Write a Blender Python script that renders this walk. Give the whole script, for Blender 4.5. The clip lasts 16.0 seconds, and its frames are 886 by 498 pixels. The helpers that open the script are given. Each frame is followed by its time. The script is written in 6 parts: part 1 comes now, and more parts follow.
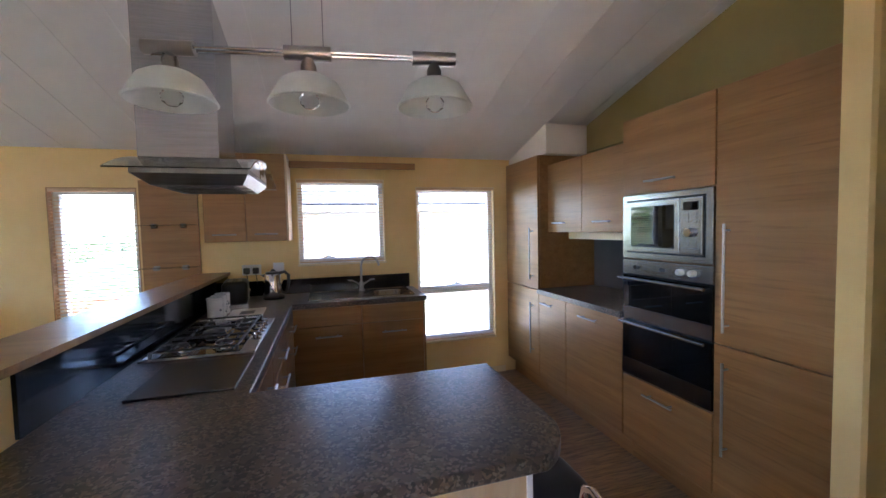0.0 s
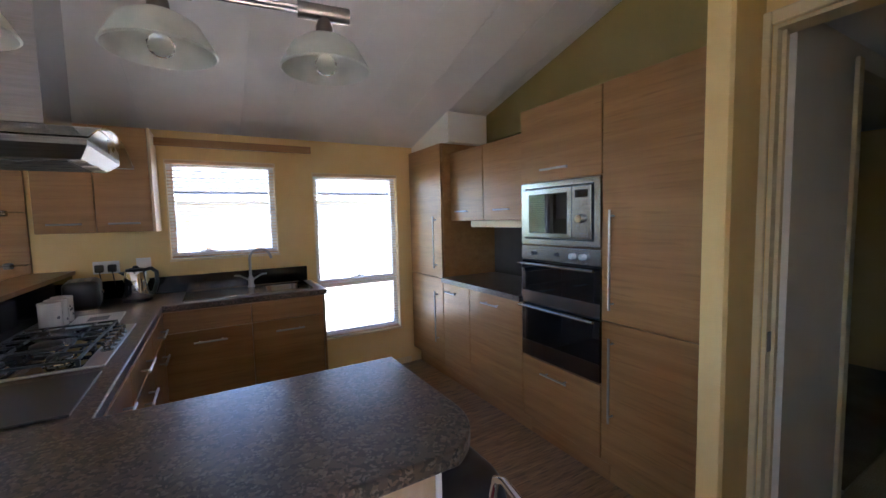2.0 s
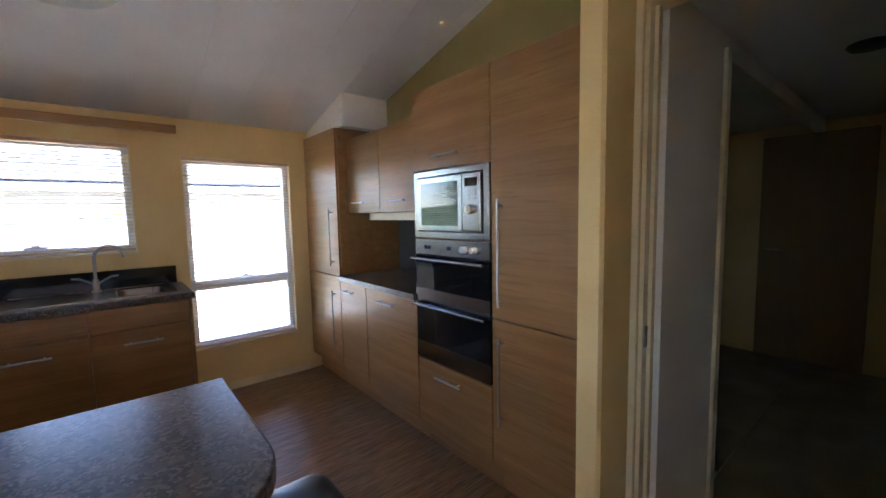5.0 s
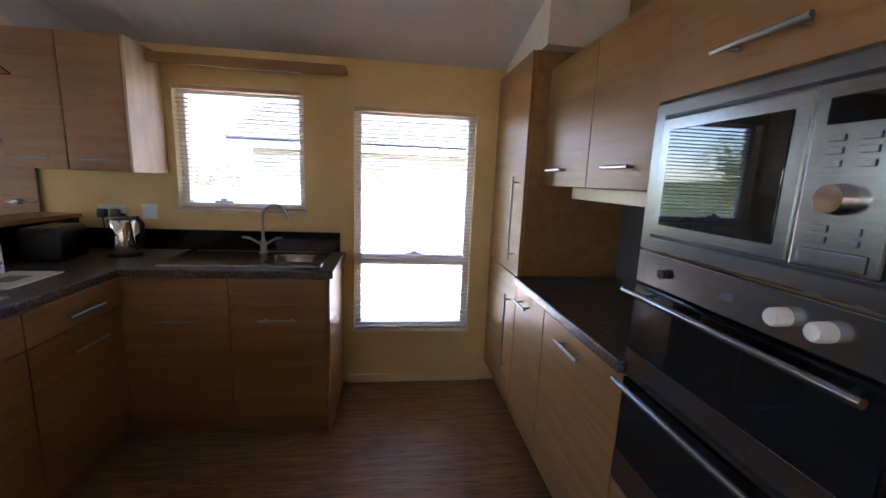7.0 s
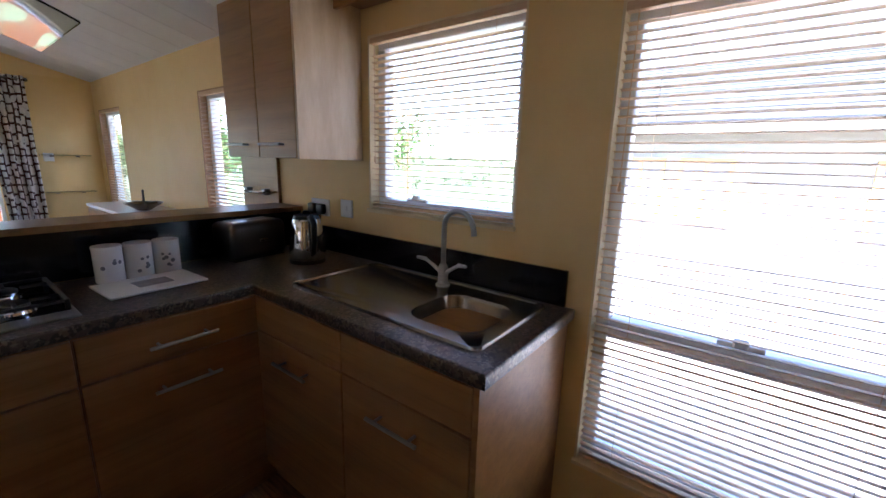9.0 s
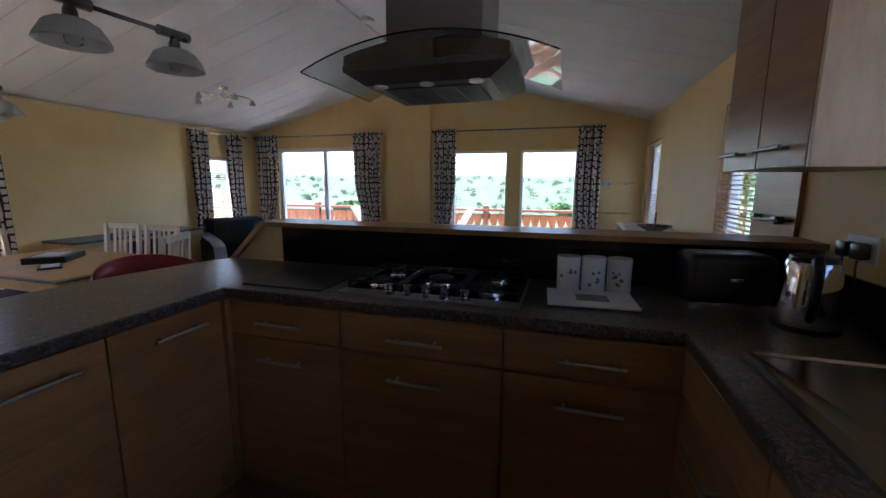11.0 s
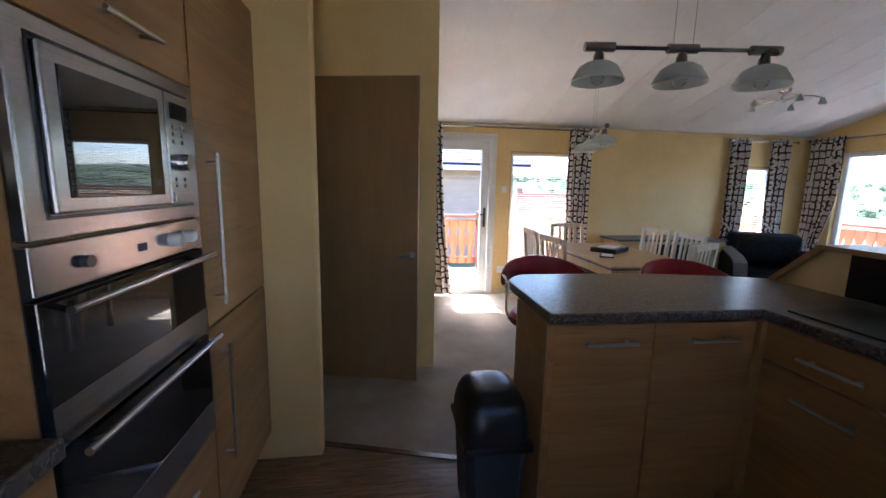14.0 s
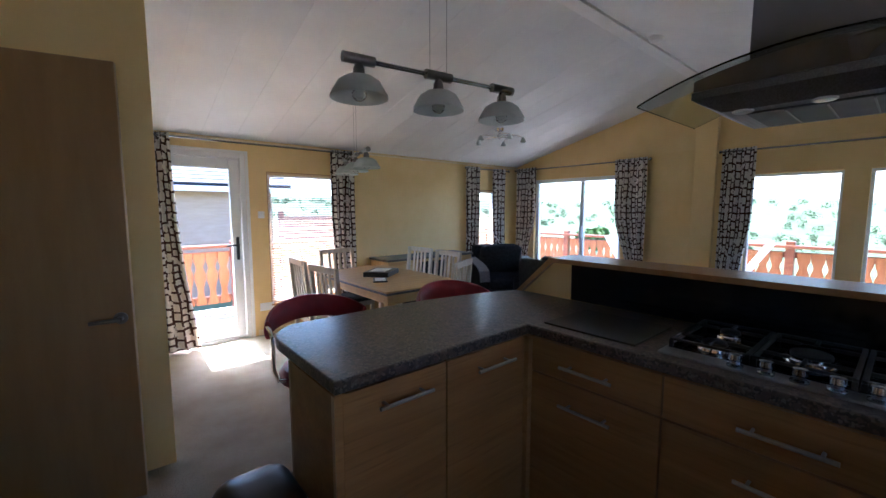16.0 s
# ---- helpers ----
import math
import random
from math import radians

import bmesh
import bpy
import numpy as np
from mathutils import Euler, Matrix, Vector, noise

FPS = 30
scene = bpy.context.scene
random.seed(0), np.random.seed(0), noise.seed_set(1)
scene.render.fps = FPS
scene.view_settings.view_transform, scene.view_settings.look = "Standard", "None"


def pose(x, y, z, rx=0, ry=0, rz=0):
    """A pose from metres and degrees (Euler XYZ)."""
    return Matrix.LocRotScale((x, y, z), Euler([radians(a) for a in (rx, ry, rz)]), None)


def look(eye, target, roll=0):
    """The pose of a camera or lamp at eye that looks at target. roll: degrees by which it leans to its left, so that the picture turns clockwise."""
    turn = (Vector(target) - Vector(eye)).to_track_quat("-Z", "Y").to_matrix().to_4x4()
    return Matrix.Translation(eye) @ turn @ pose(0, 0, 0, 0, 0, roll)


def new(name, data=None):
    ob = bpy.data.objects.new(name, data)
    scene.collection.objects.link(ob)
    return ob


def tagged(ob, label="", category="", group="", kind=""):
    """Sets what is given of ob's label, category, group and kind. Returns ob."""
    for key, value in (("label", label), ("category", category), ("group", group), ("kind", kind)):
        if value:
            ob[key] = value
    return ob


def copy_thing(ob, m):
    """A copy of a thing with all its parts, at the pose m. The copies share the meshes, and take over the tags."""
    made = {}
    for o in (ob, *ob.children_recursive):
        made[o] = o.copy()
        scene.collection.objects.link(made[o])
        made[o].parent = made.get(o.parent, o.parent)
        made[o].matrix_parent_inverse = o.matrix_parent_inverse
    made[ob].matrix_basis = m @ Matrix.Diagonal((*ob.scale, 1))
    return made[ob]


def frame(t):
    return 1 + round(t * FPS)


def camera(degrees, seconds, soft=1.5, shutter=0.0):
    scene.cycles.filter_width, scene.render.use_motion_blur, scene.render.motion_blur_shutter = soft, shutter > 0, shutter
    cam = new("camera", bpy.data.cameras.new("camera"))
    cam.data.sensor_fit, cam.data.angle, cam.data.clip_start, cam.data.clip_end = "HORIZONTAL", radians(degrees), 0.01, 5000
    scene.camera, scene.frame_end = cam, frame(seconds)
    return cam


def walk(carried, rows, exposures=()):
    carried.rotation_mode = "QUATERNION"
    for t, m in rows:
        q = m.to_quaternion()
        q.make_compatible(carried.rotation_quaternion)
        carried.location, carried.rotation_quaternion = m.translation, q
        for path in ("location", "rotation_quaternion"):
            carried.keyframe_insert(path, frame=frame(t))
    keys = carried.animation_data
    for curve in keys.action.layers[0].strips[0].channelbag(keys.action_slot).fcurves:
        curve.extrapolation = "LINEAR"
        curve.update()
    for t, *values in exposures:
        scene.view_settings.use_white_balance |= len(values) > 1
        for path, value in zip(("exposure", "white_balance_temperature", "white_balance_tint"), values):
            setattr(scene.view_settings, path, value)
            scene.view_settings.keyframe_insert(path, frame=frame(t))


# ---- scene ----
cam = camera(96.0, 16.0)
PATH = [
    (0, (-1.716, -3.645, 1.453), (-1.16, -1.727, 1.349), -1.3),
    (0.5, (-1.723, -3.578, 1.447), (-0.836, -1.788, 1.337), -1.3),
    (1, (-1.712, -3.575, 1.422), (-0.753, -1.825, 1.288), -0.1),
    (1.5, (-1.706, -3.558, 1.421), (-0.765, -1.801, 1.256), -1.1),
    (2, (-1.675, -3.556, 1.424), (-0.682, -1.827, 1.27), -1.4),
    (2.5, (-1.637, -3.545, 1.42), (-0.573, -1.862, 1.23), -1.9),
    (3, (-1.626, -3.535, 1.42), (-0.529, -1.872, 1.246), -0.6),
    (3.5, (-1.616, -3.541, 1.422), (-0.411, -1.953, 1.265), -0.5),
    (4, (-1.598, -3.562, 1.416), (-0.312, -2.036, 1.279), -0.5),
    (4.2, (-1.602, -3.569, 1.412), (-0.291, -2.064, 1.281), -0.8),
    (6.3, (-0.84, -3.047, 1.361), (0.235, -1.389, 1.049), -0.8),
    (6.5, (-0.87, -2.934, 1.387), (0.117, -1.223, 1.071), -0.1),
    (7, (-0.666, -2.623, 1.411), (-0.409, -0.669, 1.067), 2.3),
    (7.5, (-0.585, -2.29, 1.38), (-0.606, -0.341, 0.929), 3.7),
    (8, (-0.471, -1.944, 1.39), (-0.471, 0.005, 0.941), 2.4),
    (8.2, (-0.462, -1.788, 1.406), (-0.674, 0.145, 0.941), 1.4),
    (10.5, (-0.799, -0.887, 1.335), (-2.764, -0.855, 0.969), 4.0),
    (11, (-0.748, -0.914, 1.336), (-2.636, -1.488, 1.013), 0.3),
    (11.3, (-0.639, -0.958, 1.35), (-2.477, -1.676, 1.021), 2.5),
    (11.5, (-0.645, -0.899, 1.364), (-2.423, -1.754, 1.038), 3.0),
    (12, (-0.68, -0.909, 1.375), (-2.184, -2.197, 1.093), 3.9),
    (12.5, (-0.73, -0.875, 1.356), (-1.852, -2.506, 1.074), 4.0),
    (13, (-0.684, -0.872, 1.361), (-1.497, -2.671, 1.039), 3.4),
    (13.5, (-0.63, -0.887, 1.366), (-1.127, -2.803, 1.079), 2.0),
    (14, (-0.569, -0.923, 1.357), (-0.836, -2.88, 1.045), 1.2),
    (14.5, (-0.554, -1.115, 1.347), (-1.075, -3.023, 1.052), 3.4),
    (15, (-0.579, -1.258, 1.363), (-1.406, -3.068, 1.166), 2.0),
    (15.5, (-0.642, -1.256, 1.374), (-1.751, -2.899, 1.106), 3.1),
    (16, (-0.678, -1.216, 1.391), (-1.967, -2.733, 1.192), -0.0),
]
EXPOSURES = [(0.0, 4.1, 5450, 20), (1.5, 4.0, 5400, 19), (4.2, 4.05, 5400, 19), (6.3, 4.05, 5600, 21), (7.0, 3.8, 5650, 22), (8.0, 4.1, 5800, 23),
             (10.5, 2.4, 5200, 20), (12.0, 3.15, 5200, 19), (13.0, 3.05, 5250, 18), (14.0, 3.15, 5250, 18), (15.5, 3.05, 5100, 16), (16.0, 3.0, 5050, 16)]
walk(cam, [(t, look(eye, target, roll)) for t, eye, target, roll in PATH], EXPOSURES)

# ---- world, sun and sky ----
world = bpy.data.worlds.new("world")
scene.world = world
world.use_nodes = True
wn = world.node_tree.nodes
sky = wn.new("ShaderNodeTexSky")
sky.sky_type = 'NISHITA'
sky.sun_disc = False
SUN_ELEV, SUN_AZ = 58.0, 173.0          # degrees; azimuth clockwise from +y
sky.sun_elevation = radians(SUN_ELEV)
sky.sun_rotation = radians(SUN_AZ)
sky.air_density, sky.dust_density, sky.ozone_density = 1.0, 0.7, 1.5
wn["Background"].inputs["Strength"].default_value = 0.15
world.node_tree.links.new(sky.outputs[0], wn["Background"].inputs["Color"])
sd = bpy.data.lights.new("sun", 'SUN')
sd.energy, sd.angle, sd.color = 5.0, radians(0.6), (1.0, 0.95, 0.87)
sun = new("sun", sd)
_a, _e = radians(SUN_AZ), radians(SUN_ELEV)
SUN_FROM = Vector((math.sin(_a) * math.cos(_e), math.cos(_a) * math.cos(_e), math.sin(_e)))
sun.matrix_world = look(SUN_FROM * 40, (0, 0, 0))


# ---- materials ----
def mat(name, color=(0.5, 0.5, 0.5), rough=0.5, metal=0.0, color2=None, scale=8.0, stretch=(1, 1, 1), detail=4.0,
        bump=0.0, bump_scale=None, fine=None, spec=0.5, per_object=0.0, contrast=(0.35, 0.65), coat=0.0):
    """A procedural surface: two colours mixed by stretched noise, fine speckle, rough variation and relief."""
    m = bpy.data.materials.new(name)
    m.use_nodes = True
    nt = m.node_tree
    n, l = nt.nodes, nt.links
    b = n["Principled BSDF"]
    b.inputs["Base Color"].default_value = (*color, 1)
    b.inputs["Roughness"].default_value = rough
    b.inputs["Metallic"].default_value = metal
    b.inputs["Specular IOR Level"].default_value = spec
    b.inputs["Coat Weight"].default_value = coat
    tc = n.new("ShaderNodeTexCoord")
    mp = n.new("ShaderNodeMapping")
    mp.inputs["Scale"].default_value = stretch
    if per_object:
        oi = n.new("ShaderNodeObjectInfo")
        ml = n.new("ShaderNodeVectorMath")
        ml.operation = 'SCALE'
        ml.inputs[0].default_value = (7.0, 13.0, 17.0)
        l.new(oi.outputs["Random"], ml.inputs["Scale"])
        ad = n.new("ShaderNodeVectorMath")
        l.new(tc.outputs["Object"], ad.inputs[0])
        l.new(ml.outputs[0], ad.inputs[1])
        l.new(ad.outputs[0], mp.inputs["Vector"])
    else:
        l.new(tc.outputs["Object"], mp.inputs["Vector"])
    nz = n.new("ShaderNodeTexNoise")
    nz.inputs["Scale"].default_value = scale
    nz.inputs["Detail"].default_value = detail
    nz.inputs["Roughness"].default_value = 0.6
    l.new(mp.outputs[0], nz.inputs["Vector"])
    out = None
    if color2:
        rp = n.new("ShaderNodeValToRGB")
        rp.color_ramp.elements[0].position, rp.color_ramp.elements[1].position = contrast
        rp.color_ramp.elements[0].color = (*color, 1)
        rp.color_ramp.elements[1].color = (*color2, 1)
        l.new(nz.outputs["Fac"], rp.inputs["Fac"])
        out = rp.outputs["Color"]
        if fine:
            fcol, fscale, fpos = fine
            n2 = n.new("ShaderNodeTexNoise")
            n2.inputs["Scale"].default_value = fscale
            n2.inputs["Detail"].default_value = 3
            l.new(mp.outputs[0], n2.inputs["Vector"])
            r2 = n.new("ShaderNodeValToRGB")
            r2.color_ramp.elements[0].position, r2.color_ramp.elements[1].position = fpos
            l.new(n2.outputs["Fac"], r2.inputs["Fac"])
            mx = n.new("ShaderNodeMixRGB")
            l.new(r2.outputs["Color"], mx.inputs["Fac"])
            l.new(out, mx.inputs["Color1"])
            mx.inputs["Color2"].default_value = (*fcol, 1)
            out = mx.outputs["Color"]
        l.new(out, b.inputs["Base Color"])
    # roughness wanders a little
    nr = n.new("ShaderNodeTexNoise")
    nr.inputs["Scale"].default_value = 3.0
    l.new(tc.outputs["Object"], nr.inputs["Vector"])
    mr = n.new("ShaderNodeMapRange")
    mr.inputs["To Min"].default_value = max(0.02, rough * 0.85)
    mr.inputs["To Max"].default_value = min(1.0, rough * 1.15)
    l.new(nr.outputs["Fac"], mr.inputs["Value"])
    l.new(mr.outputs[0], b.inputs["Roughness"])
    if bump:
        nb = nz
        if bump_scale:
            nb = n.new("ShaderNodeTexNoise")
            nb.inputs["Scale"].default_value = bump_scale
            nb.inputs["Detail"].default_value = 3
            l.new(mp.outputs[0], nb.inputs["Vector"])
        bp = n.new("ShaderNodeBump")
        bp.inputs["Strength"].default_value = bump
        bp.inputs["Distance"].default_value = 0.004
        l.new(nb.outputs["Fac"], bp.inputs["Height"])
        l.new(bp.outputs[0], b.inputs["Normal"])
    return m


OAK = mat("oak_laminate", (0.25, 0.117, 0.036), 0.36, color2=(0.425, 0.229, 0.08), scale=2.2, stretch=(0.5, 6, 9), detail=8,
          per_object=1, fine=((0.24, 0.118, 0.035), 9, (0.54, 0.80)), contrast=(0.22, 0.78), bump=0.03)
OAK_PALE = mat("pale_oak_edge", (0.62, 0.45, 0.27), 0.4, color2=(0.72, 0.56, 0.36), scale=5, stretch=(4, 4, 1.0), per_object=1)
WALNUT = mat("dark_oak_trim", (0.34, 0.165, 0.058), 0.4, color2=(0.45, 0.245, 0.10), scale=5, stretch=(1, 8, 12), per_object=1)
BLIND = mat("blind_wood", (0.62, 0.42, 0.24), 0.5, color2=(0.72, 0.52, 0.32), scale=6, stretch=(1, 8, 8), per_object=1)


def granite_mat():
    """Dark laminate of small brown, grey and black grains."""
    m = mat("dark_granite_laminate", (0.016, 0.013, 0.011), 0.30, color2=(0.04, 0.03, 0.024), scale=30, detail=5, spec=0.7)
    n, l = m.node_tree.nodes, m.node_tree.links
    b = n["Principled BSDF"]
    src = b.inputs["Base Color"].links[0].from_socket
    tc = n.new("ShaderNodeTexCoord")
    for size, low, high, tint in ((105.0, 0.62, 0.74, (0.13, 0.092, 0.064)), (150.0, 0.72, 0.86, (0.17, 0.14, 0.115)), (60.0, 0.64, 0.76, (0.085, 0.06, 0.045))):
        vo = n.new("ShaderNodeTexVoronoi")
        vo.inputs["Scale"].default_value = size
        l.new(tc.outputs["Object"], vo.inputs["Vector"])
        bw = n.new("ShaderNodeSeparateColor")
        l.new(vo.outputs["Color"], bw.inputs["Color"])
        mr = n.new("ShaderNodeMapRange")
        mr.inputs["From Min"].default_value, mr.inputs["From Max"].default_value = low, high
        l.new(bw.outputs[0], mr.inputs["Value"])
        mx = n.new("ShaderNodeMixRGB")
        l.new(mr.outputs[0], mx.inputs["Fac"])
        l.new(src, mx.inputs["Color1"])
        mx.inputs["Color2"].default_value = (*tint, 1)
        src = mx.outputs["Color"]
    l.new(src, b.inputs["Base Color"])
    return m


TOPM = granite_mat()
SPLASH = mat("black_gloss_splashback", (0.006, 0.006, 0.008), 0.12, color2=(0.012, 0.012, 0.014), scale=60)
WALLM = mat("cream_vinyl_wall", (0.78, 0.56, 0.225), 0.6, color2=(0.83, 0.62, 0.28), scale=2.0, detail=5, bump=0.05, bump_scale=220)
WALLW = mat("white_painted_wall", (0.80, 0.745, 0.66), 0.6, color2=(0.84, 0.79, 0.71), scale=2.5, bump=0.04, bump_scale=200)
CEILM = mat("white_ceiling_board", (0.72, 0.71, 0.70), 0.6, color2=(0.79, 0.78, 0.77), scale=1.6, detail=5, bump=0.05, bump_scale=160)
VINYL = mat("wood_vinyl_floor", (0.15, 0.083, 0.042), 0.34, color2=(0.40, 0.245, 0.13), scale=3.0, stretch=(1.0, 11, 1), detail=8,
            fine=((0.07, 0.045, 0.03), 9, (0.5, 0.75)), contrast=(0.28, 0.74), bump=0.06)
CARPET = mat("beige_carpet", (0.32, 0.27, 0.20), 0.95, color2=(0.45, 0.39, 0.30), scale=3.5, detail=8,
             fine=((0.27, 0.225, 0.165), 170, (0.46, 0.66)), bump=0.7, bump_scale=260, spec=0.1)
STEEL = mat("brushed_steel", (0.30, 0.303, 0.32), 0.22, metal=1.0, color2=(0.38, 0.382, 0.40), scale=6, stretch=(1, 60, 60), bump=0.02)
HOODST = mat("dulled_hood_steel", (0.20, 0.198, 0.195), 0.45, metal=1.0, color2=(0.27, 0.268, 0.265), scale=6, stretch=(1, 40, 40))
HANDLEM = mat("satin_steel_handle", (0.40, 0.40, 0.41), 0.30, metal=1.0, color2=(0.47, 0.47, 0.48), scale=6, stretch=(1, 40, 40))
CHROME = mat("chrome", (0.82, 0.82, 0.84), 0.08, metal=1.0, color2=(0.86, 0.86, 0.88), scale=4)
DARKST = mat("bronzed_nickel", (0.22, 0.20, 0.185), 0.28, metal=1.0, color2=(0.32, 0.30, 0.28), scale=5)
BLACKG = mat("black_oven_glass", (0.006, 0.006, 0.007), 0.025, color2=(0.010, 0.010, 0.011), scale=20, spec=0.6)
BLACKP = mat("black_plastic", (0.012, 0.012, 0.014), 0.30, color2=(0.02, 0.02, 0.022), scale=8)
IRON = mat("black_cast_iron", (0.012, 0.012, 0.012), 0.5, color2=(0.03, 0.03, 0.03), scale=40, bump=0.2, bump_scale=180)
UPVC = mat("white_upvc", (0.80, 0.80, 0.80), 0.32, color2=(0.84, 0.84, 0.84), scale=3)
TRIMY = mat("cream_door_trim", (0.76, 0.62, 0.36), 0.42, color2=(0.82, 0.69, 0.44), scale=4)
DOORM = mat("wood_effect_door", (0.31, 0.18, 0.07), 0.42, color2=(0.35, 0.21, 0.087), scale=3, stretch=(5, 5, 0.8), detail=6, bump=0.02)
REDL = mat("red_leather", (0.20, 0.008, 0.012), 0.34, color2=(0.30, 0.018, 0.022), scale=9, bump=0.25, bump_scale=120)
SOFAM = mat("charcoal_fabric", (0.014, 0.015, 0.018), 0.8, color2=(0.03, 0.032, 0.036), scale=30, bump=0.5, bump_scale=220, spec=0.2)
SOFAG = mat("grey_fabric", (0.20, 0.21, 0.23), 0.85, color2=(0.27, 0.28, 0.30), scale=30, bump=0.5, bump_scale=220, spec=0.2)
PINE = mat("pale_beech", (0.52, 0.32, 0.125), 0.5, color2=(0.62, 0.41, 0.18), scale=4, stretch=(1, 9, 9), detail=6, per_object=1)
CHAIRW = mat("pale_chair_wood", (0.54, 0.44, 0.31), 0.4, color2=(0.63, 0.53, 0.39), scale=4, stretch=(8, 8, 1), per_object=1)
GREYTOP = mat("grey_marbled_top", (0.07, 0.06, 0.055), 0.35, color2=(0.16, 0.145, 0.13), scale=18, per_object=1)
CERAM = mat("white_ceramic", (0.80, 0.79, 0.76), 0.22, color2=(0.84, 0.83, 0.80), scale=6)
PAPER = mat("white_paper", (0.75, 0.75, 0.73), 0.7, color2=(0.8, 0.8, 0.78), scale=8)
INK = mat("dark_print", (0.05, 0.05, 0.05), 0.6, color2=(0.08, 0.08, 0.08), scale=20)
DECKM = mat("weathered_deck", (0.50, 0.455, 0.40), 0.8, color2=(0.60, 0.555, 0.50), scale=5, stretch=(8, 1, 8), detail=6, bump=0.3, per_object=1)
FENCE = mat("stained_balustrade", (0.31, 0.10, 0.034), 0.55, color2=(0.42, 0.155, 0.058), scale=5, stretch=(8, 8, 1), detail=6, per_object=1, bump=0.1)
RAILM = mat("red_brown_rail", (0.20, 0.06, 0.03), 0.5, color2=(0.27, 0.09, 0.045), scale=5, stretch=(1, 8, 8), per_object=1)
SIDING = mat("beige_siding", (0.36, 0.29, 0.22), 0.7, color2=(0.41, 0.335, 0.265), scale=3, stretch=(1, 1, 6), per_object=1)
SIDEW = mat("cream_siding", (0.30, 0.28, 0.24), 0.7, color2=(0.36, 0.335, 0.29), scale=3, stretch=(1, 1, 6), per_object=1)
ROOFT = mat("grey_roof_tiles", (0.034, 0.037, 0.044), 0.75, color2=(0.062, 0.066, 0.075), scale=14, per_object=1, bump=0.3)
PLUMF = mat("plum_fence", (0.16, 0.085, 0.085), 0.75, color2=(0.22, 0.12, 0.115), scale=5, stretch=(1, 8, 8), per_object=1)
LEAF = mat("leaves", (0.055, 0.10, 0.022), 0.6, color2=(0.12, 0.20, 0.05), scale=3, detail=5, spec=0.3)
LEAFF = mat("far_leaves", (0.07, 0.094, 0.046), 0.8, color2=(0.115, 0.14, 0.078), scale=0.5, detail=5, spec=0.1)
GRASS = mat("meadow_grass", (0.075, 0.102, 0.048), 0.9, color2=(0.135, 0.162, 0.088), scale=0.035, detail=9, spec=0.1,
            fine=((0.055, 0.08, 0.032), 0.9, (0.45, 0.75)))
GRAVEL = mat("pale_gravel", (0.40, 0.375, 0.335), 0.9, color2=(0.54, 0.51, 0.465), scale=22, detail=8, bump=0.5, bump_scale=60)
# opaque lodge panes: reflected sky and curtains painted in as pale grey
PANEF = mat("pane_painted_reflection", (0.24, 0.25, 0.26), 0.08, color2=(0.30, 0.31, 0.32), scale=1.2)
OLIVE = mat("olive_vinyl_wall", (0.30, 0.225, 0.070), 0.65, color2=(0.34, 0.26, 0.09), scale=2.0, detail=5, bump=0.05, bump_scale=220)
GREYP = mat("grey_laminate_panel", (0.125, 0.118, 0.11), 0.5, color2=(0.155, 0.147, 0.138), scale=3, bump=0.03, bump_scale=150)
SATIN = mat("satin_sink_steel", (0.26, 0.25, 0.24), 0.24, metal=1.0, color2=(0.32, 0.31, 0.30), scale=9, stretch=(1, 30, 30))
SEALM = mat("grey_rubber", (0.08, 0.08, 0.08), 0.6, color2=(0.1, 0.1, 0.1), scale=10)


def glass_mat(name, tint=(1, 1, 1), rough=0.0, ior=1.45):
    m = bpy.data.materials.new(name)
    m.use_nodes = True
    b = m.node_tree.nodes["Principled BSDF"]
    b.inputs["Base Color"].default_value = (*tint, 1)
    b.inputs["Roughness"].default_value = rough
    b.inputs["IOR"].default_value = ior
    b.inputs["Transmission Weight"].default_value = 1.0
    return m


GLASS = glass_mat("window_glass", (0.97, 0.98, 0.97), 0.0, 1.2)
HOODG = glass_mat("green_edged_glass", (0.80, 0.88, 0.86), 0.02, 1.45)
SHADEG = mat("frosted_glass_shade", (0.62, 0.66, 0.62), 0.3, color2=(0.74, 0.77, 0.73), scale=14, detail=6)
SHADEG.node_tree.nodes["Principled BSDF"].inputs["Transmission Weight"].default_value = 0.5
BULBG = glass_mat("clear_bulb", (0.95, 0.95, 0.95), 0.0, 1.3)


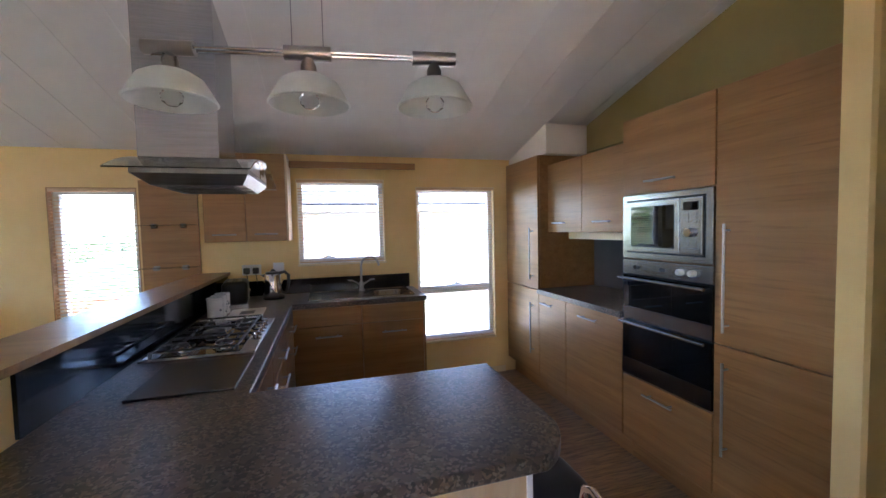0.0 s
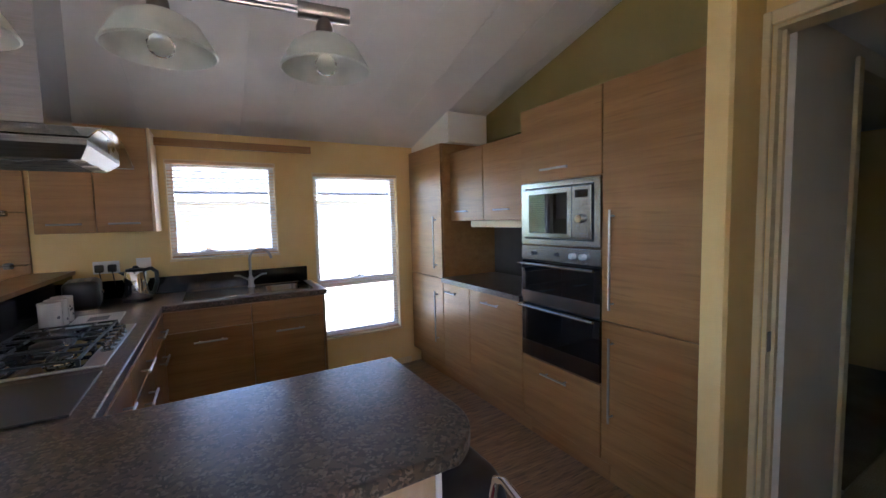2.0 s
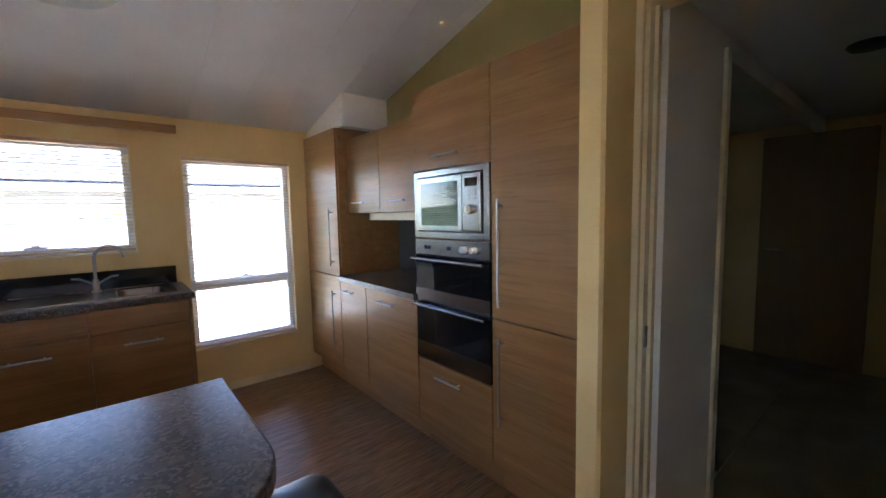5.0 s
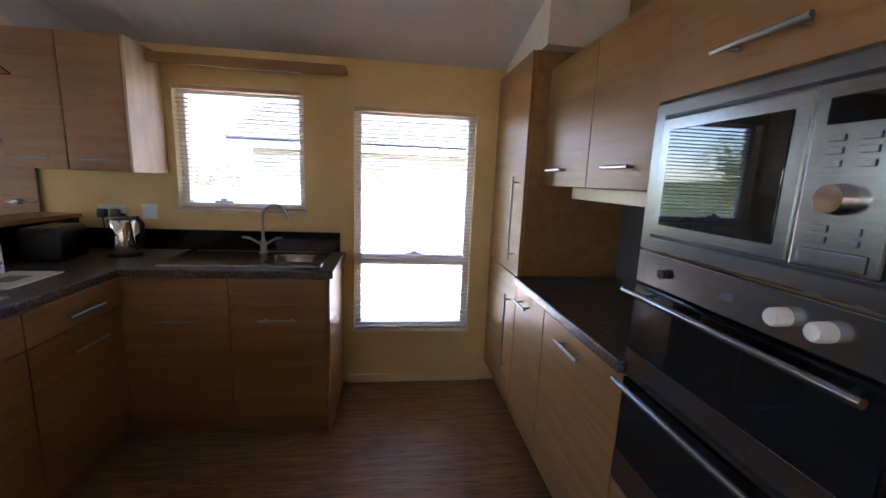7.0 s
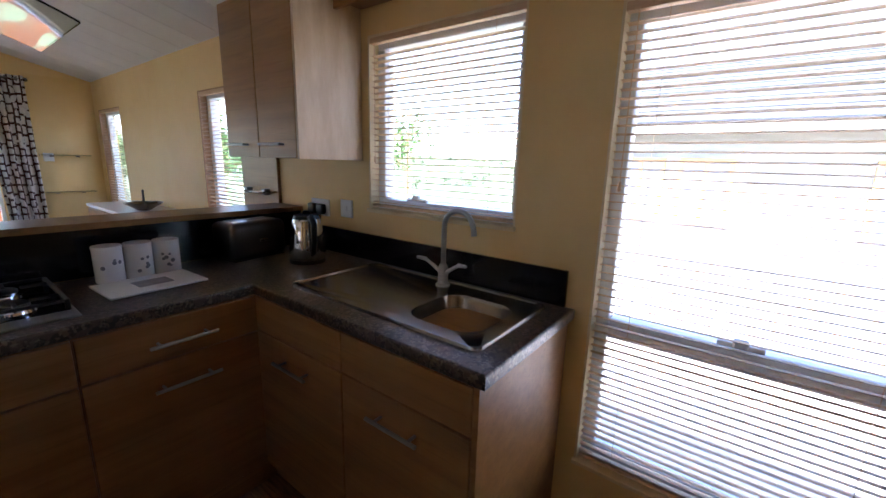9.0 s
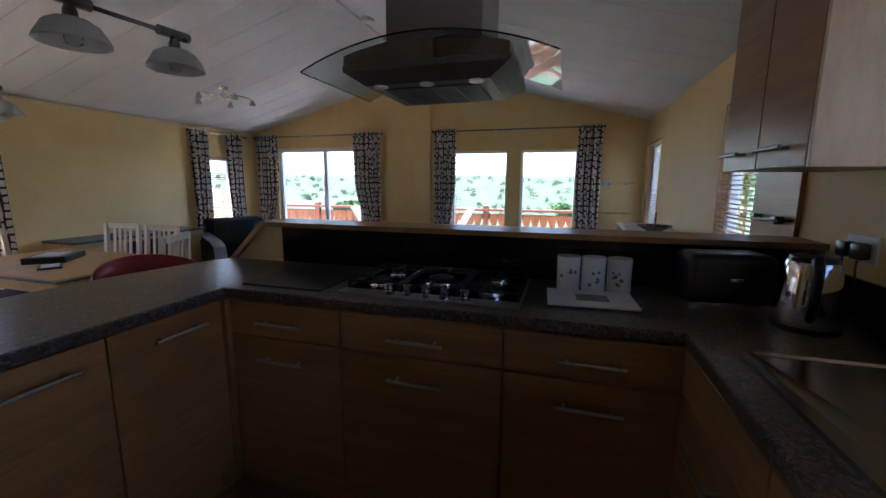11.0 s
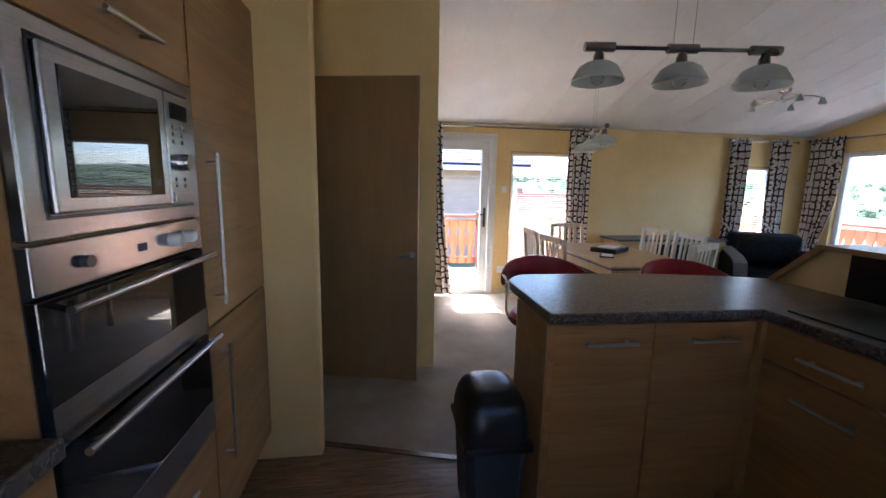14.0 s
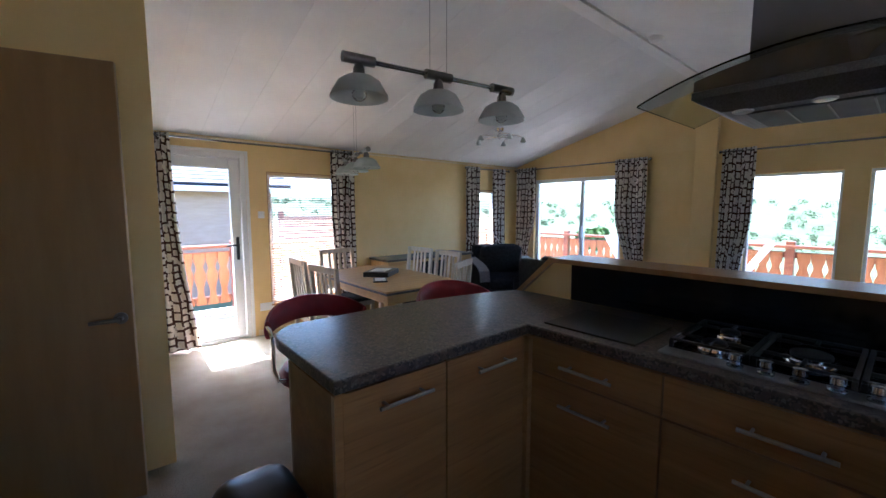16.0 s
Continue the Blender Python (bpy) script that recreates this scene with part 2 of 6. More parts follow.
def curtain_mat():
    """White cotton with a printed net of dark brown bars."""
    m = mat("printed_curtain", (0.62, 0.565, 0.51), 0.9, color2=(0.70, 0.65, 0.60), scale=30, bump=0.3, bump_scale=300, spec=0.1)
    n, l = m.node_tree.nodes, m.node_tree.links
    b = n["Principled BSDF"]
    src = b.inputs["Base Color"].links[0].from_socket
    uv = n.new("ShaderNodeTexCoord")
    br = n.new("ShaderNodeTexBrick")
    br.offset, br.squash = 0.37, 1.35
    br.inputs["Scale"].default_value = 1.0
    br.inputs["Mortar Size"].default_value = 0.011
    br.inputs["Mortar Smooth"].default_value = 0.0
    br.inputs["Brick Width"].default_value = 0.07
    br.inputs["Row Height"].default_value = 0.075
    wob = n.new("ShaderNodeTexNoise")
    wob.inputs["Scale"].default_value = 3.5
    l.new(uv.outputs["UV"], wob.inputs["Vector"])
    mul = n.new("ShaderNodeVectorMath")
    mul.operation = 'MULTIPLY_ADD'
    mul.inputs[1].default_value = (0.07, 0.07, 0.0)
    swp = n.new("ShaderNodeVectorRotate")
    swp.rotation_type = 'Z_AXIS'
    swp.inputs["Angle"].default_value = radians(90)
    l.new(uv.outputs["UV"], swp.inputs["Vector"])
    l.new(wob.outputs["Color"], mul.inputs[0])
    l.new(swp.outputs[0], mul.inputs[2])
    l.new(mul.outputs[0], br.inputs["Vector"])
    gap = n.new("ShaderNodeTexNoise")
    gap.inputs["Scale"].default_value = 11.0
    l.new(uv.outputs["UV"], gap.inputs["Vector"])
    cut = n.new("ShaderNodeMath")
    cut.operation = 'GREATER_THAN'
    cut.inputs[1].default_value = 0.42
    l.new(gap.outputs["Fac"], cut.inputs[0])
    ink = n.new("ShaderNodeMath")
    ink.operation = 'MULTIPLY'
    l.new(br.outputs["Fac"], ink.inputs[0])
    l.new(cut.outputs[0], ink.inputs[1])
    mx = n.new("ShaderNodeMixRGB")
    l.new(ink.outputs[0], mx.inputs["Fac"])
    l.new(src, mx.inputs["Color1"])
    mx.inputs["Color2"].default_value = (0.06, 0.026, 0.02, 1)
    l.new(mx.outputs[0], b.inputs["Base Color"])
    return m


CURT = curtain_mat()


# ---- mesh helpers ----
def box(bm, x0, x1, y0, y1, z0, z1, bevel=0.0, seg=2):
    x0, x1 = min(x0, x1), max(x0, x1)
    y0, y1 = min(y0, y1), max(y0, y1)
    z0, z1 = min(z0, z1), max(z0, z1)
    v = [bm.verts.new(p) for p in ((x0, y0, z0), (x1, y0, z0), (x1, y1, z0), (x0, y1, z0), (x0, y0, z1), (x1, y0, z1), (x1, y1, z1), (x0, y1, z1))]
    f = [bm.faces.new([v[i] for i in q]) for q in ((3, 2, 1, 0), (4, 5, 6, 7), (0, 1, 5, 4), (1, 2, 6, 5), (2, 3, 7, 6), (3, 0, 4, 7))]
    if bevel:
        e = {k for q in f for k in q.edges}
        bmesh.ops.bevel(bm, geom=list(e), offset=bevel, segments=seg, affect='EDGES', profile=0.5)
    return bm


def prism(bm, pts, a, b, axis="z"):
    """A polygon pushed from a to b along an axis; pts are the other two coordinates in x, y, z order."""
    def at(p, h):
        return {"z": (p[0], p[1], h), "x": (h, p[0], p[1]), "y": (p[0], h, p[1])}[axis]
    lo = [bm.verts.new(at(p, a)) for p in pts]
    hi = [bm.verts.new(at(p, b)) for p in pts]
    fs = [bm.faces.new(lo[::-1]), bm.faces.new(hi)]
    k = len(pts)
    for i in range(k):
        fs.append(bm.faces.new((lo[i], lo[(i + 1) % k], hi[(i + 1) % k], hi[i])))
    bmesh.ops.recalc_face_normals(bm, faces=fs)
    return bm


def tube(bm, pts, r, seg=10, cap=True):
    """A round bar along a line of points."""
    pts = [Vector(p) for p in pts]
    rs = r if isinstance(r, (list, tuple)) else [r] * len(pts)
    rings = []
    up = None
    for i, p in enumerate(pts):
        d = (pts[min(i + 1, len(pts) - 1)] - pts[max(i - 1, 0)]).normalized()
        if up is None:
            up = Vector((0, 0, 1)) if abs(d.z) < 0.9 else Vector((1, 0, 0))
        s = d.cross(up).normalized()
        up = s.cross(d).normalized()
        rings.append([bm.verts.new(p + rs[i] * (math.cos(2 * math.pi * k / seg) * s + math.sin(2 * math.pi * k / seg) * up)) for k in range(seg)])
    for a, b in zip(rings, rings[1:]):
        for k in range(seg):
            bm.faces.new((a[k], a[(k + 1) % seg], b[(k + 1) % seg], b[k]))
    if cap:
        bm.faces.new(rings[0][::-1])
        bm.faces.new(rings[-1])
    return bm


def lathe(bm, prof, c=(0, 0, 0), seg=28):
    """Rings of (radius, height) round a standing axis."""
    rings = []
    for r, z in prof:
        if r < 1e-5:
            rings.append([bm.verts.new((c[0], c[1], c[2] + z))])
        else:
            rings.append([bm.verts.new((c[0] + r * math.cos(2 * math.pi * k / seg), c[1] + r * math.sin(2 * math.pi * k / seg), c[2] + z)) for k in range(seg)])
    for a, b in zip(rings, rings[1:]):
        for k in range(seg):
            q = [a[k % len(a)], a[(k + 1) % len(a)], b[(k + 1) % len(b)], b[k % len(b)]]
            u = list(dict.fromkeys(q))
            if len(u) > 2:
                bm.faces.new(u)
    return bm


def part(name, bm, material, parent=None, label="", smooth=False):
    """Links a bmesh as one mesh object, under a thing or a part."""
    bmesh.ops.recalc_face_normals(bm, faces=bm.faces)
    me = bpy.data.meshes.new(name)
    bm.to_mesh(me)
    bm.free()
    me.materials.append(material)
    if smooth:
        me.polygons.foreach_set("use_smooth", [True] * len(me.polygons))
        me.set_sharp_from_angle(angle=radians(38))
    ob = new(name, me)
    if parent:
        ob.parent = parent
    if label:
        ob["label"] = label
    return ob


def adopt(child, parent):
    """Makes a mesh that stands in the world a part of a thing, where it is."""
    child.parent = parent
    child.matrix_parent_inverse = parent.matrix_basis.inverted()
    return child


def thing(name, m, label, category, group="", kind=""):
    ob = new(name)
    ob.empty_display_size = 0.1
    ob.matrix_world = m
    return tagged(ob, label, category, group, kind)


def share(name, src, parent, m):
    """Another piece on the same mesh."""
    ob = new(name, src.data)
    ob.parent = parent
    ob.matrix_basis = m
    return ob


def B():
    return bmesh.new()


# ---- the large structure ----
XW, XE, YS, EAVE, YR, SLOPE, TH = -6.25, 0.57, -5.78, 2.11, -2.89, 0.263, 0.14


def roof_z(y):
    return EAVE + SLOPE * (abs(YR) - abs(y - YR))


def wall_run(name, m, length, height, holes, label, material=WALLM, thick=TH):
    """A wall in its own frame: x along it, y outward, z up; holes (x0, x1, z0, z1) go right through."""
    bm = B()
    xs = sorted({0.0, length, *[h[0] for h in holes], *[h[1] for h in holes]})
    for a, b in zip(xs, xs[1:]):
        z = 0.0
        for h in sorted([h for h in holes if h[0] <= a + 1e-6 and h[1] >= b - 1e-6], key=lambda h: h[2]):
            if h[2] > z + 1e-6:
                box(bm, a, b, 0, thick, z, h[2])
            z = h[3]
        if z < height - 1e-6:
            box(bm, a, b, 0, thick, z, height)
    ob = part(name, bm, material)
    ob.matrix_world = m
    return tagged(ob, label, "wall", kind="structure")


# kitchen window side, along y = 0
WIN1 = (-1.96, -1.205, 1.163, 1.905)
WIN2 = (-0.915, -0.125, 0.37, 1.842)
LWIN = (-3.69, -3.12, 0.79, 1.82)
FWIN = (-6.10, -5.42, 0.79, 1.82)
OX = XW - TH
wall_run("wall_north", pose(OX, 0, 0), XE + TH - OX, EAVE, [(w[0] - OX, w[1] - OX, w[2], w[3]) for w in (WIN1, WIN2, LWIN, FWIN)],
         "cream vinyl-faced kitchen wall pierced by windows")
# entrance side, along y = YS; its own x runs to -x
DOORX = (-1.84, -0.98)
GWIN = (-2.96, -2.05, 0.335, 1.795)
CWIN = (-5.75, -5.10, 0.335, 1.70)
SX = XE + TH
wall_run("wall_south", pose(SX, YS, 0, 0, 0, 180), SX - OX, EAVE,
         [(SX - DOORX[1], SX - DOORX[0], 0.0, 1.96), (SX - GWIN[1], SX - GWIN[0], GWIN[2], GWIN[3]), (SX - CWIN[1], SX - CWIN[0], CWIN[2], CWIN[3])],
         "cream vinyl-faced wall with the glazed entrance door")
# gable wall, along x = XW; its own x runs to +y
PDOOR = (-5.40, -3.88, 0.02, 1.88)
GV = (-2.47, -1.68, 0.55, 1.785)
GV2 = (-1.515, -0.78, 0.55, 1.785)
wall_run("wall_west", pose(XW, YS, 0, 0, 0, 90), -YS, EAVE,
         [(PDOOR[0] - YS, PDOOR[1] - YS, PDOOR[2], PDOOR[3]), (GV[0] - YS, GV[1] - YS, GV[2], GV[3]), (GV2[0] - YS, GV2[1] - YS, GV2[2], GV2[3])],
         "cream gable wall with patio door and picture window")
bm = B()
prism(bm, [(YS, EAVE), (0, EAVE), (YR, roof_z(YR))], XW - TH, XW, "x")
tagged(part("wall_gable", bm, WALLM), "cream triangular gable above the windows", "wall", kind="structure")
bm = B()
box(bm, XW, XW + 0.075, -2.99, -2.76, 0, roof_z(-2.9) - 0.03, 0.006)
tagged(part("wall_cover_strip", bm, WALLM), "broad cream pilaster in the middle of the gable wall", "wall", kind="structure")
bm = B()
box(bm, XE, XE + TH, -2.90, 0, 0, EAVE)
box(bm, XE, XE + TH, YS, -3.80, 0, EAVE)
prism(bm, [(YS, EAVE), (0, EAVE), (YR, roof_z(YR))], XE, XE + TH, "x")
tagged(part("wall_east", bm, WALLM), "cream partition wall behind the tall kitchen units", "wall", kind="structure")
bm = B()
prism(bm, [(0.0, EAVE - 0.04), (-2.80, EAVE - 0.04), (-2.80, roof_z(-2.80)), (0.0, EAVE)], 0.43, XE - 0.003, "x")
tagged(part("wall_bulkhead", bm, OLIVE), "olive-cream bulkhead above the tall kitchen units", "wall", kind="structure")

# stub beside the pantry, hall doorway and the cupboard box
bm = B()
prism(bm, [(-0.235, -2.82), (-0.225, -2.815), (XE, -2.815), (XE, -2.90), (-0.225, -2.90), (-0.235, -2.89)], 0, 2.15, "z")
prism(bm, [(-2.815, 2.15), (-2.90, 2.15), (-2.90, roof_z(-2.89)), (-2.815, roof_z(-2.815))], -0.235, XE, "x")
tagged(part("wall_stub", bm, WALLM), "cream wall end beside the tall pantry unit", "wall", kind="structure")
HX = -0.03
DY0, DY1, DZ = -3.72, -2.922, 2.03
bm = B()
box(bm, HX, HX + 0.09, DY1, -2.9005, 0, 2.3)
box(bm, HX, HX + 0.09, -3.78, DY0, 0, 2.3)
box(bm, HX, HX + 0.09, DY0, DY1, DZ, 2.3)
prism(bm, [(-3.78, 2.3), (-2.895, 2.3), (-2.895, roof_z(-2.895)), (-3.78, roof_z(-3.78))], HX, HX + 0.09, "x")
tagged(part("wall_hall_doorway", bm, WALLM), "cream wall over and beside the hall doorway", "wall", kind="structure")
bm = B()
prism(bm, [(-0.90, -3.745), (XE, -3.745), (XE, -3.82), (-0.83, -3.82), (-0.83, YS), (-0.90, YS)], 0, EAVE, "z")
prism(bm, [(-3.745, EAVE), (-3.82, EAVE), (-3.82, roof_z(-3.82)), (-3.745, roof_z(-3.745))], -0.90, XE, "x")
prism(bm, [(-3.82, EAVE), (YS, EAVE), (-3.82, roof_z(-3.82))], -0.90, -0.83, "x")
tagged(part("wall_cupboard", bm, WALLM), "cream wall of the built-in cupboard beside the hall", "wall", kind="structure")


def casing(name, m, w, h, t=0.045, d=0.02, material=TRIMY, label="cream moulded door casing"):
    """Door casing in its own frame: x along the wall, y into the room is negative."""
    bm = B()
    box(bm, -t, 0, -d, 0, 0, h + t, 0.006)
    box(bm, w, w + t, -d, 0, 0, h + t, 0.006)
    box(bm, 0, w, -d, 0, h, h + t, 0.006)
    box(bm, 0, 0.012, 0.0, 0.09, 0, h)
    box(bm, w - 0.012, w, 0.0, 0.09, 0, h)
    box(bm, 0.012, w - 0.012, 0.0, 0.09, h - 0.012, h)
    box(bm, 0.012, 0.024, 0.035, 0.05, 0, h - 0.012)
    ob = part(name, bm, material)
    ob.matrix_world = m
    return tagged(ob, label, "door casing", kind="structure")


cs = casing("trim_hall_door", pose(HX, DY1, 0, 0, 0, -90), DY1 - DY0, DZ)
bm = B()
box(bm, 0.0115, 0.016, 0.008, 0.03, 0.93, 1.0, 0.001)
part("strike_plate", bm, DARKST, cs, "worn metal strike plate")

# hall beyond the doorway
bm = B()
box(bm, 0.06, 0.66, -2.955, -2.90, 0, 2.09)
box(bm, 0.66, 3.3, -2.955, -2.90, 2.0, 2.09)
tagged(part("wall_hall_north", bm, WALLW), "white painted hall wall", "wall", kind="structure")
bm = B()
box(bm, 0.72, 3.3, -1.7, -1.65, 0, 2.09)
tagged(part("wall_hall_recess", bm, WALLM), "cream wall of the dim recess off the hall", "wall", kind="structure")
bm = B()
box(bm, 0.60, 0.655, -2.972, -2.956, 0, 2.03, 0.004)
box(bm, 0.6605, 0.68, -2.965, -2.895, 0, 1.998, 0.003)
tagged(part("trim_hall_side_door", bm, TRIMY), "cream casing of a side opening in the hall", "door casing", kind="structure")
bm = B()
box(bm, XE + TH, 3.3, -3.86, -3.80, 0, 2.15)
tagged(part("wall_hall_south", bm, WALLW), "white painted hall wall in shade", "wall", kind="structure")
bm = B()
box(bm, 3.3, 3.36, -3.86, -1.65, 0, 2.15)
tagged(part("wall_hall_end", bm, WALLM), "cream wall at the dim end of the hall", "wall", kind="structure")
bm = B()
box(bm, HX + 0.09, 3.36, -3.80, -2.90, 2.09, 2.15)
box(bm, XE + TH + 0.3, 3.36, -2.90, -1.65, 2.09, 2.15)
tagged(part("ceiling_hall", bm, CEILM), "low white hall ceiling", "ceiling", kind="structure")

# floors
bm = B()
prism(bm, [(XE, -2.89), (-0.235, -2.90), (-1.17, -2.64), (-2.62, -2.60), (-2.62, 0.0), (XE, 0.0)], -0.10, 0.0, "z")
tagged(part("floor_kitchen", bm, VINYL), "brown wood-effect vinyl kitchen floor", "floor", kind="structure")
bm = B()
prism(bm, [(-0.235, -2.904), (3.36, -2.894), (3.36, -3.86), (0.71, -3.86), (0.71, YS), (XW, YS), (XW, 0), (-2.624, 0), (-2.624, -2.604), (-1.172, -2.644)], -0.10, 0.006, "z")
box(bm, 1.0, 3.36, -2.893, -1.65, -0.1, 0.006)
tagged(part("floor_carpet", bm, CARPET), "beige short-pile carpet of the living room", "floor", kind="structure")
bm = B()
d = Vector((-0.94 + 0.235, 0.217, 0)).normalized()
nrm = Vector((-d.y, d.x, 0))
p0, p1 = Vector((-0.225, -2.902, 0)), Vector((-1.10, -2.66, 0))
prism(bm, [tuple((p + s * 0.016 * nrm).xy) for p, s in ((p0, 1), (p1, 1), (p1, -1), (p0, -1))], 0.0, 0.0095, "z")
tagged(part("trim_threshold", bm, STEEL), "metal threshold strip between vinyl and carpet", "threshold strip", kind="structure")

# ceiling: two slopes of grooved boards, each slope one mesh
for nm, ya, yb in (("ceiling_north", 0.06, YR), ("ceiling_south", YS - 0.06, YR)):
    bm = B()
    x = XW
    while x < XE + TH:
        x1 = min(x + 0.296, XE + TH)
        za, zb = EAVE + SLOPE * (-(abs(ya - (0 if ya > YR else YS)))), roof_z(YR)
        prism(bm, [(ya, za), (yb, zb), (yb, zb + 0.05), (ya, za + 0.05)], x, x1, "x")
        prism(bm, [(ya, za + 0.0032), (yb, zb + 0.0032), (yb, zb + 0.05), (ya, za + 0.05)], x1, x1 + 0.004, "x")
        x = x1 + 0.004
    tagged(part(nm, bm, CEILM), "sloping white ceiling of grooved boards", "ceiling", kind="structure")
bm = B()
box(bm, XW + 0.002, XE - 0.002, YR - 0.055, YR + 0.055, roof_z(YR) - 0.035, roof_z(YR) + 0.04, 0.0032)
tagged(part("ceiling_ridge_trim", bm, CEILM), "white cover board along the ceiling ridge", "ceiling", kind="structure")
# roof skins over the boards keep the daylight out
for nm, ya in (("roof_north", 0.5), ("roof_south", YS - 0.5)):
    bm = B()
    sg = 1 if ya > 0 else -1
    za = EAVE - SLOPE * 0.5
    prism(bm, [(ya, za + 0.06), (YR, roof_z(YR) + 0.06), (YR, roof_z(YR) + 0.16), (ya, za + 0.16)], XW - 0.5, 3.5, "x")
    tagged(part(nm, bm, ROOFT), "grey tiled roof slope", "roof", kind="structure")
bm = B()
box(bm, XE + TH, 3.6, YS - TH, YS, 0, EAVE)
box(bm, XE + TH, 3.6, 0, TH, 0, EAVE)
box(bm, 3.4, 3.6, YS, 0, 0, roof_z(YR))
tagged(part("wall_far_rooms", bm, WALLM), "plain cream wall closing the far rooms", "wall", kind="structure")
bm = B()
for y0, y1, x0, x1 in ((-0.012, -0.001, XW, -2.80), (-0.012, -0.001, -0.95, -0.03)):
    box(bm, x0, x1, y0, y1, 0, 0.06, 0.003)
box(bm, XW, -1.90, YS + 0.001, YS + 0.012, 0.006, 0.07, 0.003)
box(bm, XW + 0.001, XW + 0.012, -3.80, -0.02, 0.006, 0.07, 0.003)
tagged(part("baseboard", bm, TRIMY), "low cream skirting board", "skirting", kind="structure")
bm = B()
box(bm, XW, -0.9, YS + 0.001, YS + 0.025, EAVE - 0.035, EAVE - 0.012, 0.004)
tagged(part("trim_eaves", bm, TRIMY), "cream cover strip along the eaves", "trim", kind="structure")


# ---- windows ----
def window(name, m, w, z0, z1, mull=(), trans=(), fr=0.05, label="white uPVC window in a wood-lined reveal", sill=True, lining=WALNUT):
    """Window in its own frame: x from 0 to w, y outward, z up."""
    t = thing(name, m, label, "window", kind="structure")
    bm = B()
    y0, y1 = 0.055, 0.115
    box(bm, 0, w, y0, y1, z0, z0 + fr, 0.006)
    box(bm, 0, w, y0, y1, z1 - fr, z1, 0.006)
    box(bm, 0, fr, y0, y1, z0 + fr, z1 - fr, 0.006)
    box(bm, w - fr, w, y0, y1, z0 + fr, z1 - fr, 0.006)
    for u in mull:
        box(bm, u - 0.03, u + 0.03, y0 + 0.002, y1, z0 + fr, z1 - fr, 0.006)
    for z in trans:
        box(bm, fr, w - fr, y0 + 0.003, y1, z - 0.035, z + 0.035, 0.006)
    part("window_frame", bm, UPVC, t)
    us = [fr, *[k for u in mull for k in (u - 0.03, u + 0.03)], w - fr]
    zs = [z0 + fr, *[k for z in trans for k in (z - 0.035, z + 0.035)], z1 - fr]
    for a, b in zip(us[::2], us[1::2]):
        for c, d in zip(zs[::2], zs[1::2]):
            bm = B()
            box(bm, a - 0.005, b + 0.005, 0.082, 0.088, c - 0.005, d + 0.005)
            g = part("pane", bm, GLASS, t)
            g.visible_shadow = False
    bm = B()
    tk = 0.008
    box(bm, 0, tk, 0.0, y0, z0, z1)
    box(bm, w - tk, w, 0.0, y0, z0, z1)
    box(bm, tk, w - tk, 0.0, y0, z1 - tk, z1)
    part("reveal_lining", bm, lining, t)
    if sill:
        bm = B()
        box(bm, -0.004, w + 0.004, -0.016, y0, z0 - 0.012, z0 + 0.004, 0.003)
        part("window_sill", bm, lining, t)
    return t


def catch(t, x, z):
    bm = B()
    box(bm, x - 0.055, x + 0.055, 0.040, 0.054, z, z + 0.016, 0.004)
    box(bm, x - 0.018, x + 0.018, 0.034, 0.054, z + 0.002, z + 0.03, 0.005)
    part("window_catch", bm, UPVC, t)


w1 = window("window_1", pose(WIN1[0], 0, 0), WIN1[1] - WIN1[0], WIN1[2], WIN1[3], fr=0.048, lining=TRIMY)
catch(w1, 0.25, WIN1[2] + 0.048)
w2 = window("window_2", pose(WIN2[0], 0, 0), WIN2[1] - WIN2[0], WIN2[2], WIN2[3], trans=(0.86,), fr=0.048, lining=TRIMY)
catch(w2, 0.4, 0.90)
window("window_3", pose(LWIN[0], 0, 0), LWIN[1] - LWIN[0], LWIN[2], LWIN[3])
window("window_4", pose(FWIN[0], 0, 0), FWIN[1] - FWIN[0], FWIN[2], FWIN[3])
window("window_5", pose(GWIN[1], YS, 0, 0, 0, 180), GWIN[1] - GWIN[0], GWIN[2], GWIN[3])
window("window_6", pose(CWIN[1], YS, 0, 0, 0, 180), CWIN[1] - CWIN[0], CWIN[2], CWIN[3])
window("window_7", pose(XW, GV[0], 0, 0, 0, 90), GV[1] - GV[0], GV[2], GV[3], fr=0.035, label="white uPVC picture window looking over the deck", lining=WALLM)
window("window_8", pose(XW, GV2[0], 0, 0, 0, 90), GV2[1] - GV2[0], GV2[2], GV2[3], fr=0.035, label="white uPVC picture window looking over the deck", lining=WALLM)
pd = window("door_3", pose(XW, PDOOR[0], 0, 0, 0, 90), PDOOR[1] - PDOOR[0], PDOOR[2], PDOOR[3], mull=(0.86,), fr=0.065,
            label="white sliding patio door onto the deck", sill=False, lining=WALLM)
bm = B()
box(bm, 0.84, 0.88, 0.02, 0.05, 0.95, 1.13, 0.008)
part("door_handle", bm, UPVC, pd)
bm = B()
box(bm, 0.0, PDOOR[1] - PDOOR[0], 0.0, 0.05, PDOOR[3] - 0.07, PDOOR[3] - 0.01, 0.01)
part("blind_cassette", bm, UPVC, pd, "rolled white blind above the glass")

